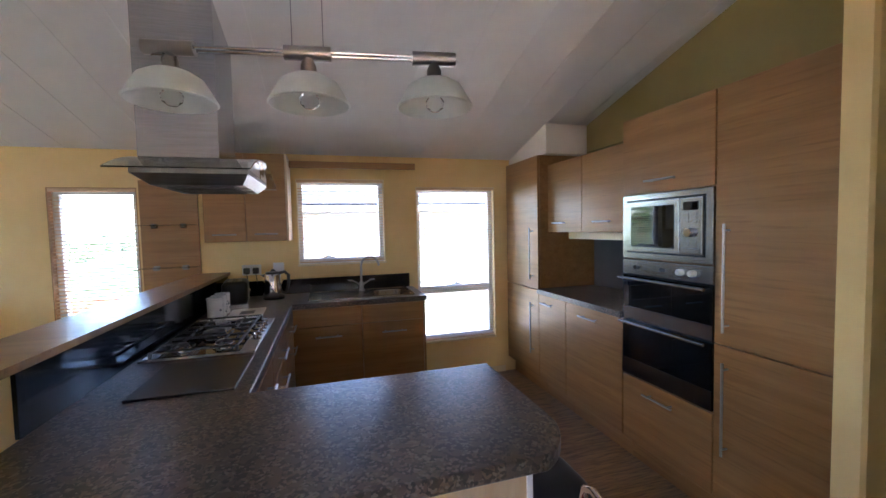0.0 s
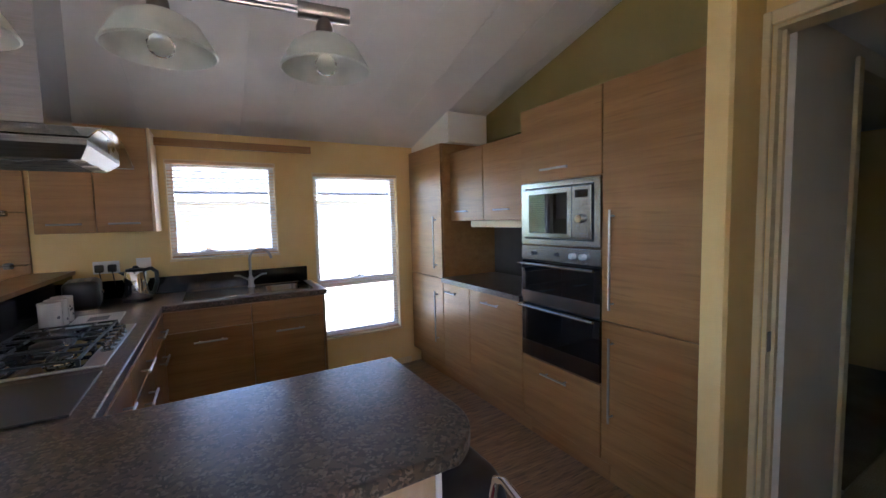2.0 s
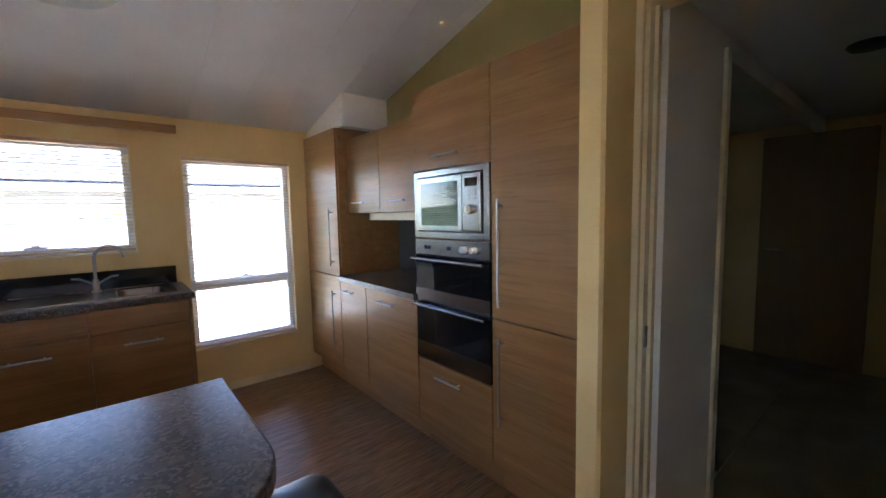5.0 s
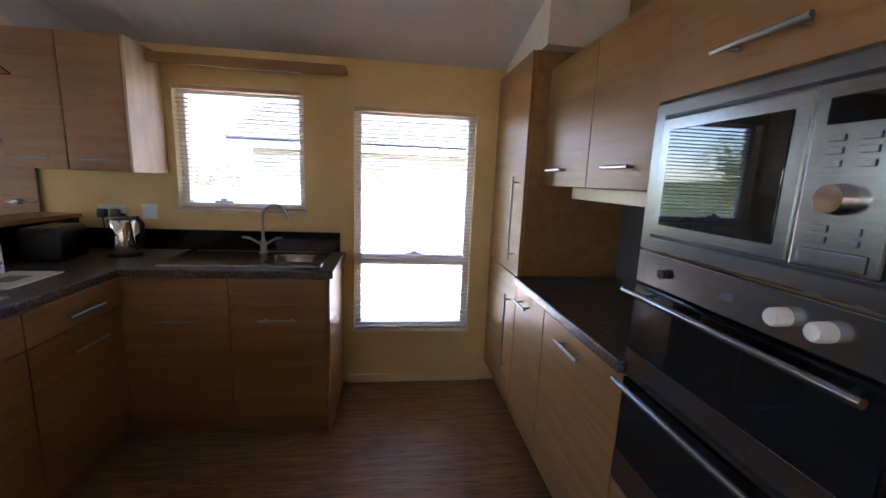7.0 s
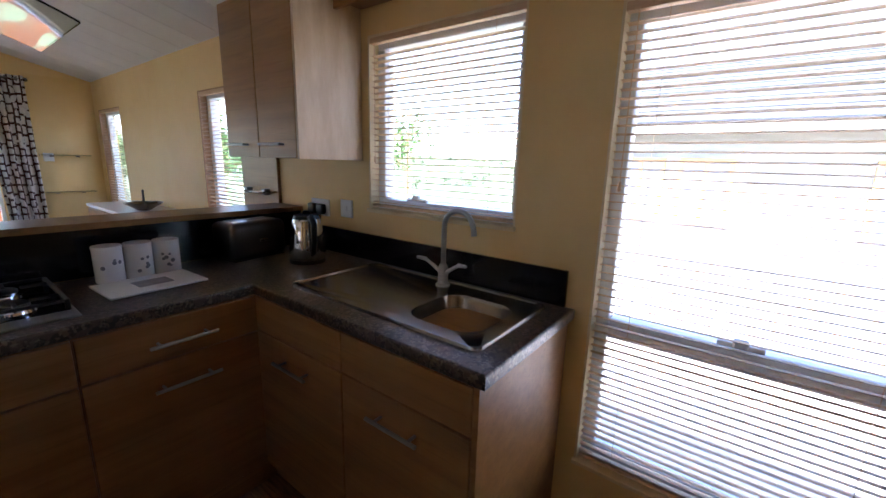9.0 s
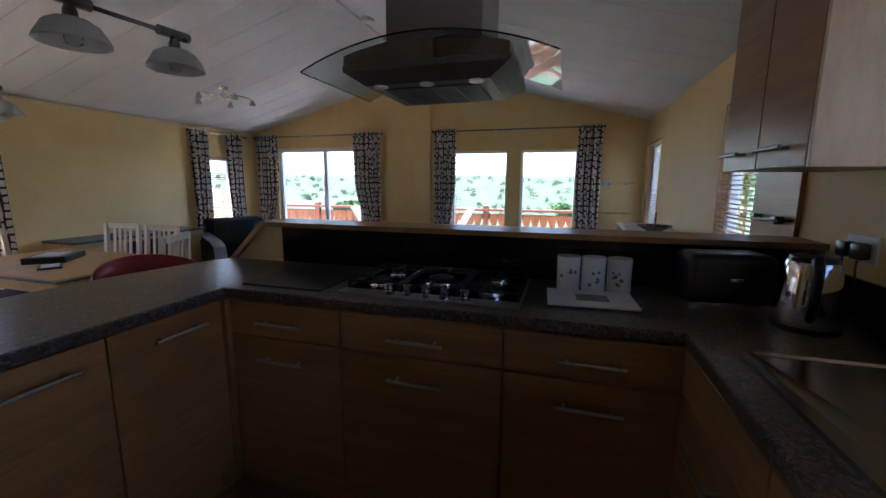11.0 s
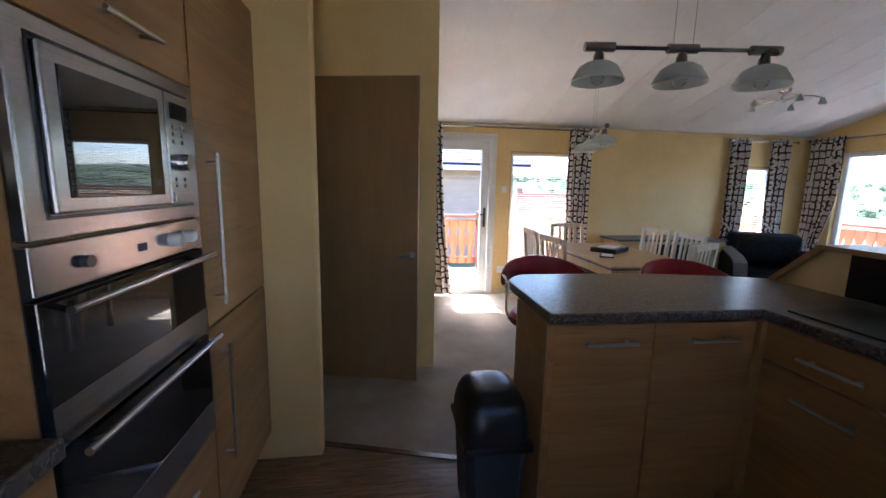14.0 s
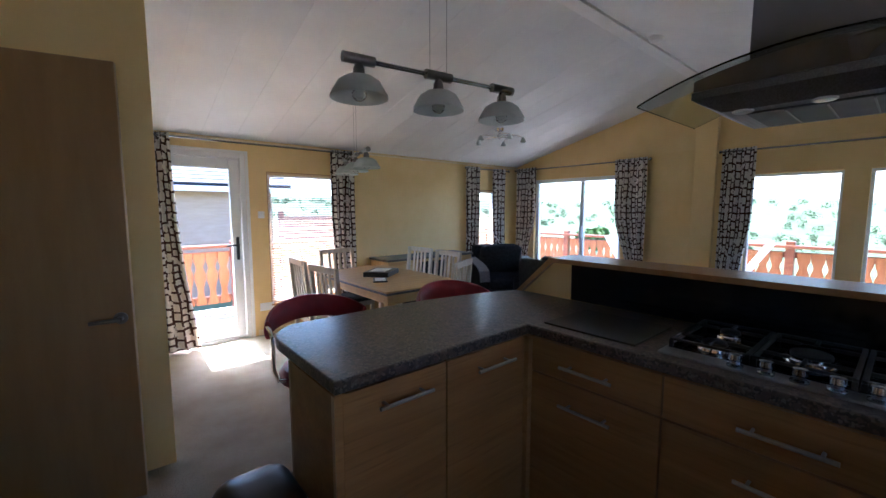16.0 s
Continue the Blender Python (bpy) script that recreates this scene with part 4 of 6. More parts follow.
bm = B()
loops(bm, [(ring_pts(-1.877, -1.038, -0.484, -0.046, 0.03), TOP), (ring_pts(-1.874, -1.041, -0.481, -0.049, 0.03), Z + 0.008),
           (ring_pts(-1.868, -1.047, -0.475, -0.055, 0.028), Z + 0.008), (ring_pts(-1.862, -1.053, -0.469, -0.061, 0.026), Z + 0.003),
           (ring_pts(BX0 + 0.012, BX1 - 0.012, BY0 + 0.012, BY1 - 0.012, 0.075), Z + 0.003)])
part("rim", bm, SATIN, sk, smooth=True)
bm = B()
loops(bm, [(ring_pts(BX0 + 0.012, BX1 - 0.012, BY0 + 0.012, BY1 - 0.012, 0.075), Z + 0.003), (ring_pts(BX0 + 0.018, BX1 - 0.018, BY0 + 0.018, BY1 - 0.018, 0.072), Z - 0.01),
           (ring_pts(BX0 + 0.026, BX1 - 0.026, BY0 + 0.026, BY1 - 0.026, 0.07), 0.80), (ring_pts(BX0 + 0.045, BX1 - 0.045, BY0 + 0.045, BY1 - 0.045, 0.06), 0.775),
           (ring_pts(BX0 + 0.10, BX1 - 0.10, BY0 + 0.10, BY1 - 0.10, 0.03), 0.77)], True)
part("bowl", bm, SATIN, sk, smooth=True)
bm = B()
lathe(bm, [(0, 0), (0.035, 0), (0.038, 0.004), (0.03, 0.006), (0, 0.004)], ((BX0 + BX1) / 2, -0.28, 0.771), 20)
part("waste", bm, CHROME, sk)

tp = thing("tap", pose(-1.44, -0.105, TOP + 0.004), "swan-neck mixer tap with two lever handles", "tap")
bm = B()
lathe(bm, [(0, 0), (0.027, 0), (0.027, 0.006), (0.020, 0.012), (0.018, 0.075), (0.013, 0.085), (0, 0.086)], seg=20)
part("body", bm, HANDLEM, tp, smooth=True)
bm = B()
tube(bm, [(0, 0, 0.08), (0, 0, 0.22)] + [(0.0 + 0.075 - 0.075 * math.cos(radians(a)), -0.03 * a / 180, 0.22 + 0.075 * math.sin(radians(a))) for a in range(20, 165, 18)] + [(0.152, -0.03, 0.215)], 0.0095, 12)
part("spout", bm, HANDLEM, tp, smooth=True)
for s in (-1, 1):
    bm = B()
    tube(bm, [(0, 0, 0.045), (s * 0.045, -0.005, 0.075), (s * 0.085, -0.012, 0.098)], [0.009, 0.007, 0.006], 10)
    tube(bm, [(s * 0.075, -0.01, 0.094), (s * 0.115, -0.018, 0.098)], [0.008, 0.006], 10)
    part("lever", bm, HANDLEM, tp, smooth=True)

hb = thing("gas_hob", pose(-2.265, -1.385, TOP + 0.001), "five-burner stainless gas hob with black pan supports", "hob")
bm = B()
box(bm, -0.225, 0.225, -0.345, 0.345, 0, 0.009, 0.004)
part("hob_plate", bm, HANDLEM, hb)
bm = B()
box(bm, -0.215, 0.16, -0.335, 0.335, 0.0085, 0.0102, 0.0005, 1)
part("hob_well", bm, BLACKG, hb, "black enamel well")
BUR = [(-0.10, -0.225, 0.034), (0.075, -0.225, 0.04), (-0.02, 0.0, 0.055), (-0.10, 0.225, 0.034), (0.075, 0.225, 0.04)]
for x, y, rr in BUR:
    bm = B()
    lathe(bm, [(0, 0.0105), (rr * 1.25, 0.0105), (rr * 1.2, 0.018), (rr, 0.02), (rr, 0.028), (0, 0.028)], (x, y, 0), 24)
    b_ = part("burner", bm, CHROME, hb, smooth=True)
    bm = B()
    lathe(bm, [(0, 0.0285), (rr * 0.92, 0.0285), (rr * 0.9, 0.036), (rr * 0.7, 0.04), (0, 0.04)], (x, y, 0), 24)
    part("burner_cap", bm, IRON, b_, smooth=True)
for y0, y1 in ((-0.335, -0.115), (-0.11, 0.11), (0.115, 0.335)):
    bm = B()
    t_ = 0.006
    xs0, xs1 = -0.19, 0.155
    for y in (y0 + t_, y1 - t_):
        box(bm, xs0, xs1, y - t_, y + t_, 0.044, 0.056, 0.002, 1)
    for x in (xs0 + t_, xs1 - t_):
        box(bm, x - t_, x + t_, y0 + 2 * t_, y1 - 2 * t_, 0.044, 0.056, 0.002, 1)
    ym = (y0 + y1) / 2
    for x in (-0.10, 0.075):
        box(bm, x - 0.005, x + 0.005, y0 + 2 * t_, y0 + 0.075, 0.046, 0.06, 0.002, 1)
        box(bm, x - 0.005, x + 0.005, y1 - 0.075, y1 - 2 * t_, 0.046, 0.06, 0.002, 1)
    box(bm, xs0 + 2 * t_, xs0 + 0.08, ym - 0.005, ym + 0.005, 0.046, 0.06, 0.002, 1)
    box(bm, xs1 - 0.08, xs1 - 2 * t_, ym - 0.005, ym + 0.005, 0.046, 0.06, 0.002, 1)
    for x in (xs0 + t_, xs1 - t_):
        for y in (y0 + t_, y1 - t_):
            box(bm, x - t_, x + t_, y - t_, y + t_, 0.009, 0.044)
    bmesh.ops.scale(bm, verts=bm.verts, vec=(1, 1, 0.72))
    part("pan_support", bm, IRON, hb)
for i in range(5):
    bm = B()
    lathe(bm, [(0, 0.009), (0.021, 0.009), (0.021, 0.014), (0.013, 0.018), (0.013, 0.026), (0.0185, 0.031), (0.017, 0.047), (0.012, 0.05), (0, 0.05)], (0.195, -0.14 + i * 0.072, 0), 18)
    part("knob", bm, STEEL, hb, smooth=True)

bm = B()
box(bm, -2.36, -2.035, -2.17, -1.80, TOP + 0.001, TOP + 0.009, 0.003)
tagged(part("chopping_board", bm, BLACKP), "black glass chopping board lying on the worktop", "chopping board")
cb = thing("chopping_board", pose(-2.235, -0.81, TOP + 0.001, 0, 0, 3), "pale glass chopping board with a printed picture", "chopping board")
bm = B()
box(bm, -0.105, 0.105, -0.15, 0.15, 0.004, 0.012, 0.003)
part("board", bm, PAPER, cb)
bm = B()
box(bm, -0.04, 0.045, -0.05, 0.06, 0.0121, 0.0125)
part("print", bm, SOFAG, cb)
for x in (-0.09, 0.09):
    for y in (-0.13, 0.13):
        bm = B()
        lathe(bm, [(0, 0), (0.008, 0), (0.008, 0.004), (0, 0.004)], (x, y, 0), 10)
        part("foot", bm, BLACKP, cb)

for i, y in enumerate((-0.887, -0.793, -0.699)):
    c = thing("storage_canister", pose(-2.40, y, TOP + 0.001), "white ceramic storage canister with grey printed motif", "canister", "canisters")
    bm = B()
    lathe(bm, [(0, 0), (0.044, 0), (0.045, 0.004), (0.045, 0.118), (0.044, 0.12), (0, 0.12)], seg=28)
    part("pot", bm, CERAM, c, smooth=True)
    bm = B()
    lathe(bm, [(0, 0.1205), (0.0455, 0.1205), (0.046, 0.128), (0.045, 0.134), (0, 0.135)], seg=28)
    part("lid", bm, CERAM, c, smooth=True)
    rng = random.Random(5 + i)
    for k in range(4 + 2 * i):
        bm = B()
        a = radians(rng.uniform(-38, 38))
        z = rng.uniform(0.03, 0.09)
        cx, cy = 0.0452 * math.cos(a), 0.0452 * math.sin(a)
        lathe(bm, [(0, 0), (rng.uniform(0.0045, 0.008), 0), (0.004, 0.0006), (0, 0.0008)], seg=10)
        bmesh.ops.transform(bm, verts=bm.verts, matrix=Matrix.Translation((cx, cy, z)) @ Matrix.Rotation(a, 4, 'Z') @ Matrix.Rotation(radians(90), 4, 'Y'))
        part("motif", bm, SOFAG, c)

kt = thing("kettle", pose(-2.14, -0.22, TOP + 0.001, 0, 0, -20), "polished steel electric kettle with black handle", "kettle")
bm = B()
lathe(bm, [(0, 0), (0.082, 0), (0.082, 0.018), (0, 0.018)], seg=28)
part("base", bm, BLACKP, kt)
bm = B()
lathe(bm, [(0, 0.019), (0.08, 0.019), (0.083, 0.03), (0.072, 0.13), (0.064, 0.19), (0.06, 0.20), (0, 0.20)], seg=32)
part("body", bm, CHROME, kt, smooth=True)
bm = B()
lathe(bm, [(0, 0.2005), (0.058, 0.2005), (0.054, 0.215), (0.02, 0.222), (0.012, 0.235), (0, 0.237)], seg=24)
part("lid", bm, BLACKP, kt, smooth=True)
bm = B()
tube(bm, [(0.05, 0, 0.205), (0.095, 0, 0.215), (0.125, 0, 0.19), (0.125, 0, 0.12), (0.105, 0, 0.06), (0.08, 0, 0.045)], [0.012, 0.013, 0.013, 0.012, 0.012, 0.01], 12)
part("handle", bm, BLACKP, kt, smooth=True)
bm = B()
prism(bm, [(-0.055, 0.165), (-0.10, 0.195), (-0.06, 0.2)], -0.02, 0.02, "y")
part("spout", bm, CHROME, kt)

ts = thing("toaster", pose(-2.385, -0.36, TOP + 0.001, 0, 0, 8), "black two-slot toaster beside the kettle", "toaster")
bm = B()
box(bm, -0.085, 0.085, -0.14, 0.14, 0.012, 0.18, 0.03, 4)
part("body", bm, BLACKP, ts, smooth=True)
for x in (-0.03, 0.03):
    bm = B()
    box(bm, x - 0.014, x + 0.014, -0.105, 0.105, 0.176, 0.1815)
    part("slot", bm, DARKST, ts)
bm = B()
box(bm, 0.086, 0.10, -0.02, 0.02, 0.09, 0.105, 0.004)
part("lever", bm, CHROME, ts)
bm = B()
box(bm, -0.075, 0.075, -0.13, 0.13, 0.0, 0.012)
part("base", bm, CHROME, ts)


def wall_plate(name, m, label, w=0.086, h=0.086, rocker=1, category="switch"):
    t = thing(name, m, label, category)
    bm = B()
    box(bm, -w / 2, w / 2, -0.009, -0.0005, -h / 2, h / 2, 0.003)
    part("plate", bm, UPVC, t)
    for i in range(rocker):
        bm = B()
        u = (i - (rocker - 1) / 2) * 0.04
        box(bm, u - 0.008, u + 0.008, -0.013, -0.009, -0.013, 0.013, 0.002)
        part("rocker", bm, UPVC, t)
    return t


wall_plate("socket", pose(-2.33, -0.0, 1.14), "white double socket with two black plugs", 0.146, 0.086, 2, "socket")
for x in (-2.365, -2.295):
    pg = thing("plug", pose(x, -0.0135, 1.135), "black mains plug in the wall socket", "plug")
    bm = B()
    box(bm, -0.024, 0.024, -0.034, 0.0, -0.026, 0.026, 0.008)
    part("plug_body", bm, BLACKP, pg, smooth=True)
    bm = B()
    tube(bm, [(0, -0.02, -0.025), (0.005, -0.024, -0.06), (0.01, -0.02, -0.118)], 0.0035, 6)
    part("lead", bm, BLACKP, pg)
wall_plate("socket", pose(-2.12, 0, 1.15), "white wall socket above the worktop", 0.086, 0.086, 1, "socket")
wall_plate("socket", pose(0.556, -1.15, 1.09, 0, 0, -90), "white wall socket in the worktop recess", 0.146, 0.086, 2, "socket")
wall_plate("switch", pose(-0.10, -2.815, 1.30), "cream light switch on the wall end", 0.13, 0.086, 2)
wall_plate("switch", pose(-1.98, YS, 1.33, 0, 0, 180), "white thermostat plate beside the entrance door", 0.065, 0.075, 1)
wall_plate("socket", pose(-2.0, YS, 0.32, 0, 0, 180), "white wall socket near the floor", 0.146, 0.086, 2, "socket")

# wall cupboards over the kettle corner
for x0, w in ((-2.585, 0.285), (-2.298, 0.285)):
    LASTU = unit("wall_cabinet", pose(x0, -0.315, 0), w, 0.31, 1.385, 2.05, [("door", 0, w, 1.385, 2.05, (w / 2, 1.44, 0.16, False))],
         "oak-laminate wall cupboard over the kettle corner", plinth=False)
# window light on this side is put into its paler oak colour
bm = B()
box(bm, -2.011, -1.997, -0.333, -0.004, 1.383, 2.052, 0.001)
adopt(part("side_panel", bm, OAK_PALE, label="oak side panel, coloured paler for window light"), LASTU)
pl = thing("window_pelmet", Matrix.Identity(4), "oak pelmet shelf with strip light over the window", "pelmet")
bm = B()
box(bm, -1.995, -0.945, -0.15, -0.132, 1.975, 2.03, 0.002)
part("front_board", bm, OAK, pl)
bm = B()
box(bm, -1.995, -0.945, -0.131, -0.003, 2.012, 2.03, 0.002)
part("top_board", bm, OAK, pl)
bm = B()
tube(bm, [(-1.72, -0.07, 1.997), (-1.18, -0.07, 1.997)], 0.013, 12)
part("strip_light", bm, UPVC, pl, "unlit white strip light", smooth=True)
bm = B()
box(bm, -1.74, -1.16, -0.09, -0.05, 2.004, 2.012)
part("light_base", bm, UPVC, pl)

sp = thing("shelf_panel", Matrix.Identity(4), "oak wall panel carrying two small glass shelves", "shelf")
bm = B()
box(bm, -3.10, -2.70, -0.022, -0.002, 0.80, 1.875, 0.002)
part("panel", bm, OAK, sp)
for z in (1.515, 1.185):
    bm = B()
    box(bm, -3.12, -2.70, -0.13, -0.026, z + 0.006, z + 0.012, 0.001)
    part("glass_shelf", bm, HOODG, sp)
    for x in (-3.0, -2.80):
        bm = B()
        box(bm, x - 0.02, x + 0.02, -0.06, -0.022, z - 0.014, z + 0.022, 0.006)
        part("bracket", bm, DARKST, sp)

# island-style extractor hood
hd_ = thing("cooker_hood", pose(-2.28, -1.385, 0), "stainless chimney hood with curved glass canopy", "cooker hood")
bm = B()
prism(bm, [(-0.185, 1.80), (0.17, 1.80), (0.17, roof_z(-1.215) - 0.004), (-0.185, roof_z(-1.57) - 0.004)], -0.225, 0.10, "x")
part("chimney", bm, STEEL, hd_)
bm = B()
R, half = 1.06, 0.44
arc = [(R * math.sin(a), 1.808 - R * (1 - math.cos(a))) for a in [half / R * 1.02 * (i / 14 - 1) for i in range(29)]]
top = [(y, z + 0.006) for y, z in arc]
prism(bm, arc + top[::-1], -0.25, 0.27, "x")
part("glass_canopy", bm, HOODG, hd_, "curved clear glass canopy with green edge", smooth=True)
bm = B()
r1 = [bm.verts.new(p) for p in ((-0.22, -0.29, 1.715), (0.235, -0.29, 1.715), (0.235, 0.29, 1.715), (-0.22, 0.29, 1.715))]
r0 = [bm.verts.new(p) for p in ((-0.17, -0.22, 1.672), (0.20, -0.22, 1.672), (0.20, 0.22, 1.672), (-0.17, 0.22, 1.672))]
r2 = [bm.verts.new(p) for p in ((-0.22, -0.29, 1.735), (0.235, -0.29, 1.735), (0.235, 0.29, 1.735), (-0.22, 0.29, 1.735))]
for a, b in ((r0, r1), (r1, r2)):
    for k in range(4):
        bm.faces.new((a[k], a[(k + 1) % 4], b[(k + 1) % 4], b[k]))
bm.faces.new(r0[::-1])
bm.faces.new(r2)
uh = part("underbody", bm, HOODST, hd_)
bm = B()
prism(bm, [(y, z - 0.003) for y, z in arc if abs(y) < 0.30][::-1] + [(-0.285, 1.737), (0.285, 1.737)], -0.22, 0.236, "x")
part("collar", bm, DARKST, hd_)
bm = B()
box(bm, -0.12, 0.15, -0.17, 0.17, 1.6655, 1.6712)
ft = part("grease_filter", bm, SEALM, uh)
bar = None
for i in range(3):
    mm = pose(0.015, -0.085 + i * 0.085, 1.6645)
    if bar is None:
        bm = B()
        box(bm, -0.125, 0.125, -0.002, 0.002, -0.0006, 0.001)
        bar = part("filter_slat", bm, BLACKP, ft)
        bar.matrix_basis = mm
    else:
        share("filter_slat", bar, ft, mm)
for y in (-0.215, -0.0, 0.215):
    bm = B()
    lathe(bm, [(0, -0.003), (0.022, -0.003), (0.026, 0.0), (0.026, 0.004), (0, 0.004)], (0.18, y * 0.8, 1.669), 18)
    part("spot_lamp", bm, CERAM, uh, "small unlit spot lamp")


def dome_shade(c, parent, r=0.097):
    """Cap, open glass dome and a clear bulb."""
    bm = B()
    lathe(bm, [(0, 0.0), (0.012, 0.0), (0.02, -0.02), (0.022, -0.045), (0.016, -0.05), (0, -0.05)], c, 18)
    cap = part("cap", bm, DARKST, parent, smooth=True)
    bm = B()
    out = [(0.02, -0.045), (0.045, -0.05), (0.068, -0.066), (0.082, -0.092), (r, -0.122)]
    inn = [(a - 0.004, b - 0.003) for a, b in out[::-1]]
    lathe(bm, [(a * r / 0.088, b) for a, b in out] + [(a * r / 0.088, b) for a, b in inn], c, 36)
    part("shade", bm, SHADEG, parent, "frosted white glass dome shade", smooth=True)
    bm = B()
    lathe(bm, [(0, -0.05), (0.013, -0.052), (0.013, -0.075), (0, -0.076)], c, 14)
    bl = part("lamp_holder", bm, CERAM, parent, smooth=True)
    bm = B()
    lathe(bm, [(0.008, -0.077), (0.013, -0.085), (0.026, -0.105), (0.024, -0.122), (0.012, -0.132), (0, -0.133)], c, 18)
    part("bulb", bm, BULBG, parent, "clear unlit bulb", smooth=True)


def bar_pendant(m, half, bar_z, label, r=0.097):
    """Three domes on a twin-rod bar that hangs on two wires; the bar runs along local x."""
    t = thing("bar_pendant", m, label, "pendant lamp", "bar pendants")
    for s in (-1, 1):
        bm = B()
        tube(bm, [(-half, s * 0.011, bar_z + 0.0), (half, s * 0.011, bar_z)], 0.005, 8)
        part("rod", bm, STEEL, t, smooth=True)
    for x in (-half, 0.0, half):
        bm = B()
        tube(bm, [(x - 0.06, 0, bar_z), (x + 0.06, 0, bar_z)], 0.019, 14)
        part("joint", bm, DARKST, t, smooth=True)
        dome_shade((x, 0, bar_z - 0.012), t, r)
    for s in (-1, 1):
        bm = B()
        tube(bm, [(s * 0.04, 0, bar_z), (s * 0.04, 0, roof_z(m.translation.y) - 0.01 - m.translation.z)], 0.0014, 5)
        part("suspension_wire", bm, STEEL, t)
    bm = B()
    zc = roof_z(m.translation.y) - m.translation.z
    tube(bm, [(-0.09, 0, zc - 0.02), (0.09, 0, zc - 0.02)], 0.02, 14)
    part("ceiling_mount", bm, STEEL, t, smooth=True)
    return t


bar_pendant(pose(-1.747, -2.503, 0, 0, 0, -7.3), 0.338, 1.925, "three-light bar pendant with glass domes over the breakfast bar")
bar_pendant(pose(-2.32, -4.28, 0, 0, 0, 76), 0.33, 1.84, "three-light bar pendant with glass domes over the dining table")

sl = thing("ceiling_light", pose(-4.55, -4.68, roof_z(-4.68)), "chrome ceiling light with curved arms and glass cups", "ceiling light")
bm = B()
lathe(bm, [(0, 0.0), (0.06, -0.0), (0.055, -0.03), (0.015, -0.045), (0.012, -0.11), (0.02, -0.125), (0, -0.13)], seg=22)
part("stem", bm, CHROME, sl, smooth=True)
for i in range(5):
    a = radians(72 * i + 15)
    bm = B()
    pts = [(0.3 * s * math.cos(a + 0.9 * s), 0.3 * s * math.sin(a + 0.9 * s), -0.115 + 0.03 * math.sin(s * 3.1)) for s in (0.05, 0.25, 0.5, 0.75, 1.0)]
    tube(bm, pts, 0.006, 8)
    am = part("arm", bm, CHROME, sl, smooth=True)
    bm = B()
    lathe(bm, [(0.008, 0.005), (0.02, -0.01), (0.034, -0.045), (0.036, -0.06), (0.032, -0.06), (0.03, -0.045), (0.016, -0.012), (0, -0.008)], pts[-1], 16)
    part("glass_cup", bm, SHADEG, am, smooth=True)
sd_ = thing("smoke_alarm", pose(-4.3, -2.72, roof_z(-2.72)), "round white smoke alarm near the ridge", "smoke alarm")
bm = B()
lathe(bm, [(0, 0.0), (0.06, 0.0), (0.06, -0.02), (0.05, -0.04), (0.02, -0.045), (0, -0.045)], seg=24)
part("body", bm, UPVC, sd_, smooth=True)

# waste bin with domed swing lid, against the breakfast bar end
bn = thing("waste_bin", pose(-0.978, -2.405, 0), "grey plastic bin with a black swing lid", "bin")
bm = B()
rs = []
for ins, z in ((0.03, 0.0), (0.022, 0.02), (0.004, 0.36)):
    w, d = 0.125 - ins, 0.16 - ins
    rs.append([bm.verts.new((sx * (w - (0.03 if k else 0)), sy * (d - (0 if k else 0.03)), z)) for sx, sy, k in ((-1, -1, 0), (-1, -1, 1), (1, -1, 1), (1, -1, 0), (1, 1, 0), (1, 1, 1), (-1, 1, 1), (-1, 1, 0))])
for a, b in zip(rs, rs[1:]):
    for k in range(8):
        bm.faces.new((a[k], a[(k + 1) % 8], b[(k + 1) % 8], b[k]))
bm.faces.new(rs[0])
bm.faces.new(rs[-1])
part("bin_body", bm, mat("grey_bin_plastic", (0.05, 0.055, 0.065), 0.4, color2=(0.065, 0.07, 0.08), scale=5), bn)
bm = B()
box(bm, -0.135, 0.135, -0.17, 0.17, 0.361, 0.395, 0.01)
part("lid_rim", bm, BLACKP, bn)
bm = B()
rows = []
for a in range(0, 91, 9):
    q, h = math.cos(radians(a)) ** 0.55, math.sin(radians(a))
    w, d = 0.036 + 0.098 * q, 0.030 + 0.138 * q
    rows.append((ring_pts(-w, w, -d, d, min(w, d) * 0.55, 6), 0.395 + 0.185 * h))
loops(bm, rows, True)
part("lid", bm, BLACKP, bn, "glossy black domed lid", smooth=True)


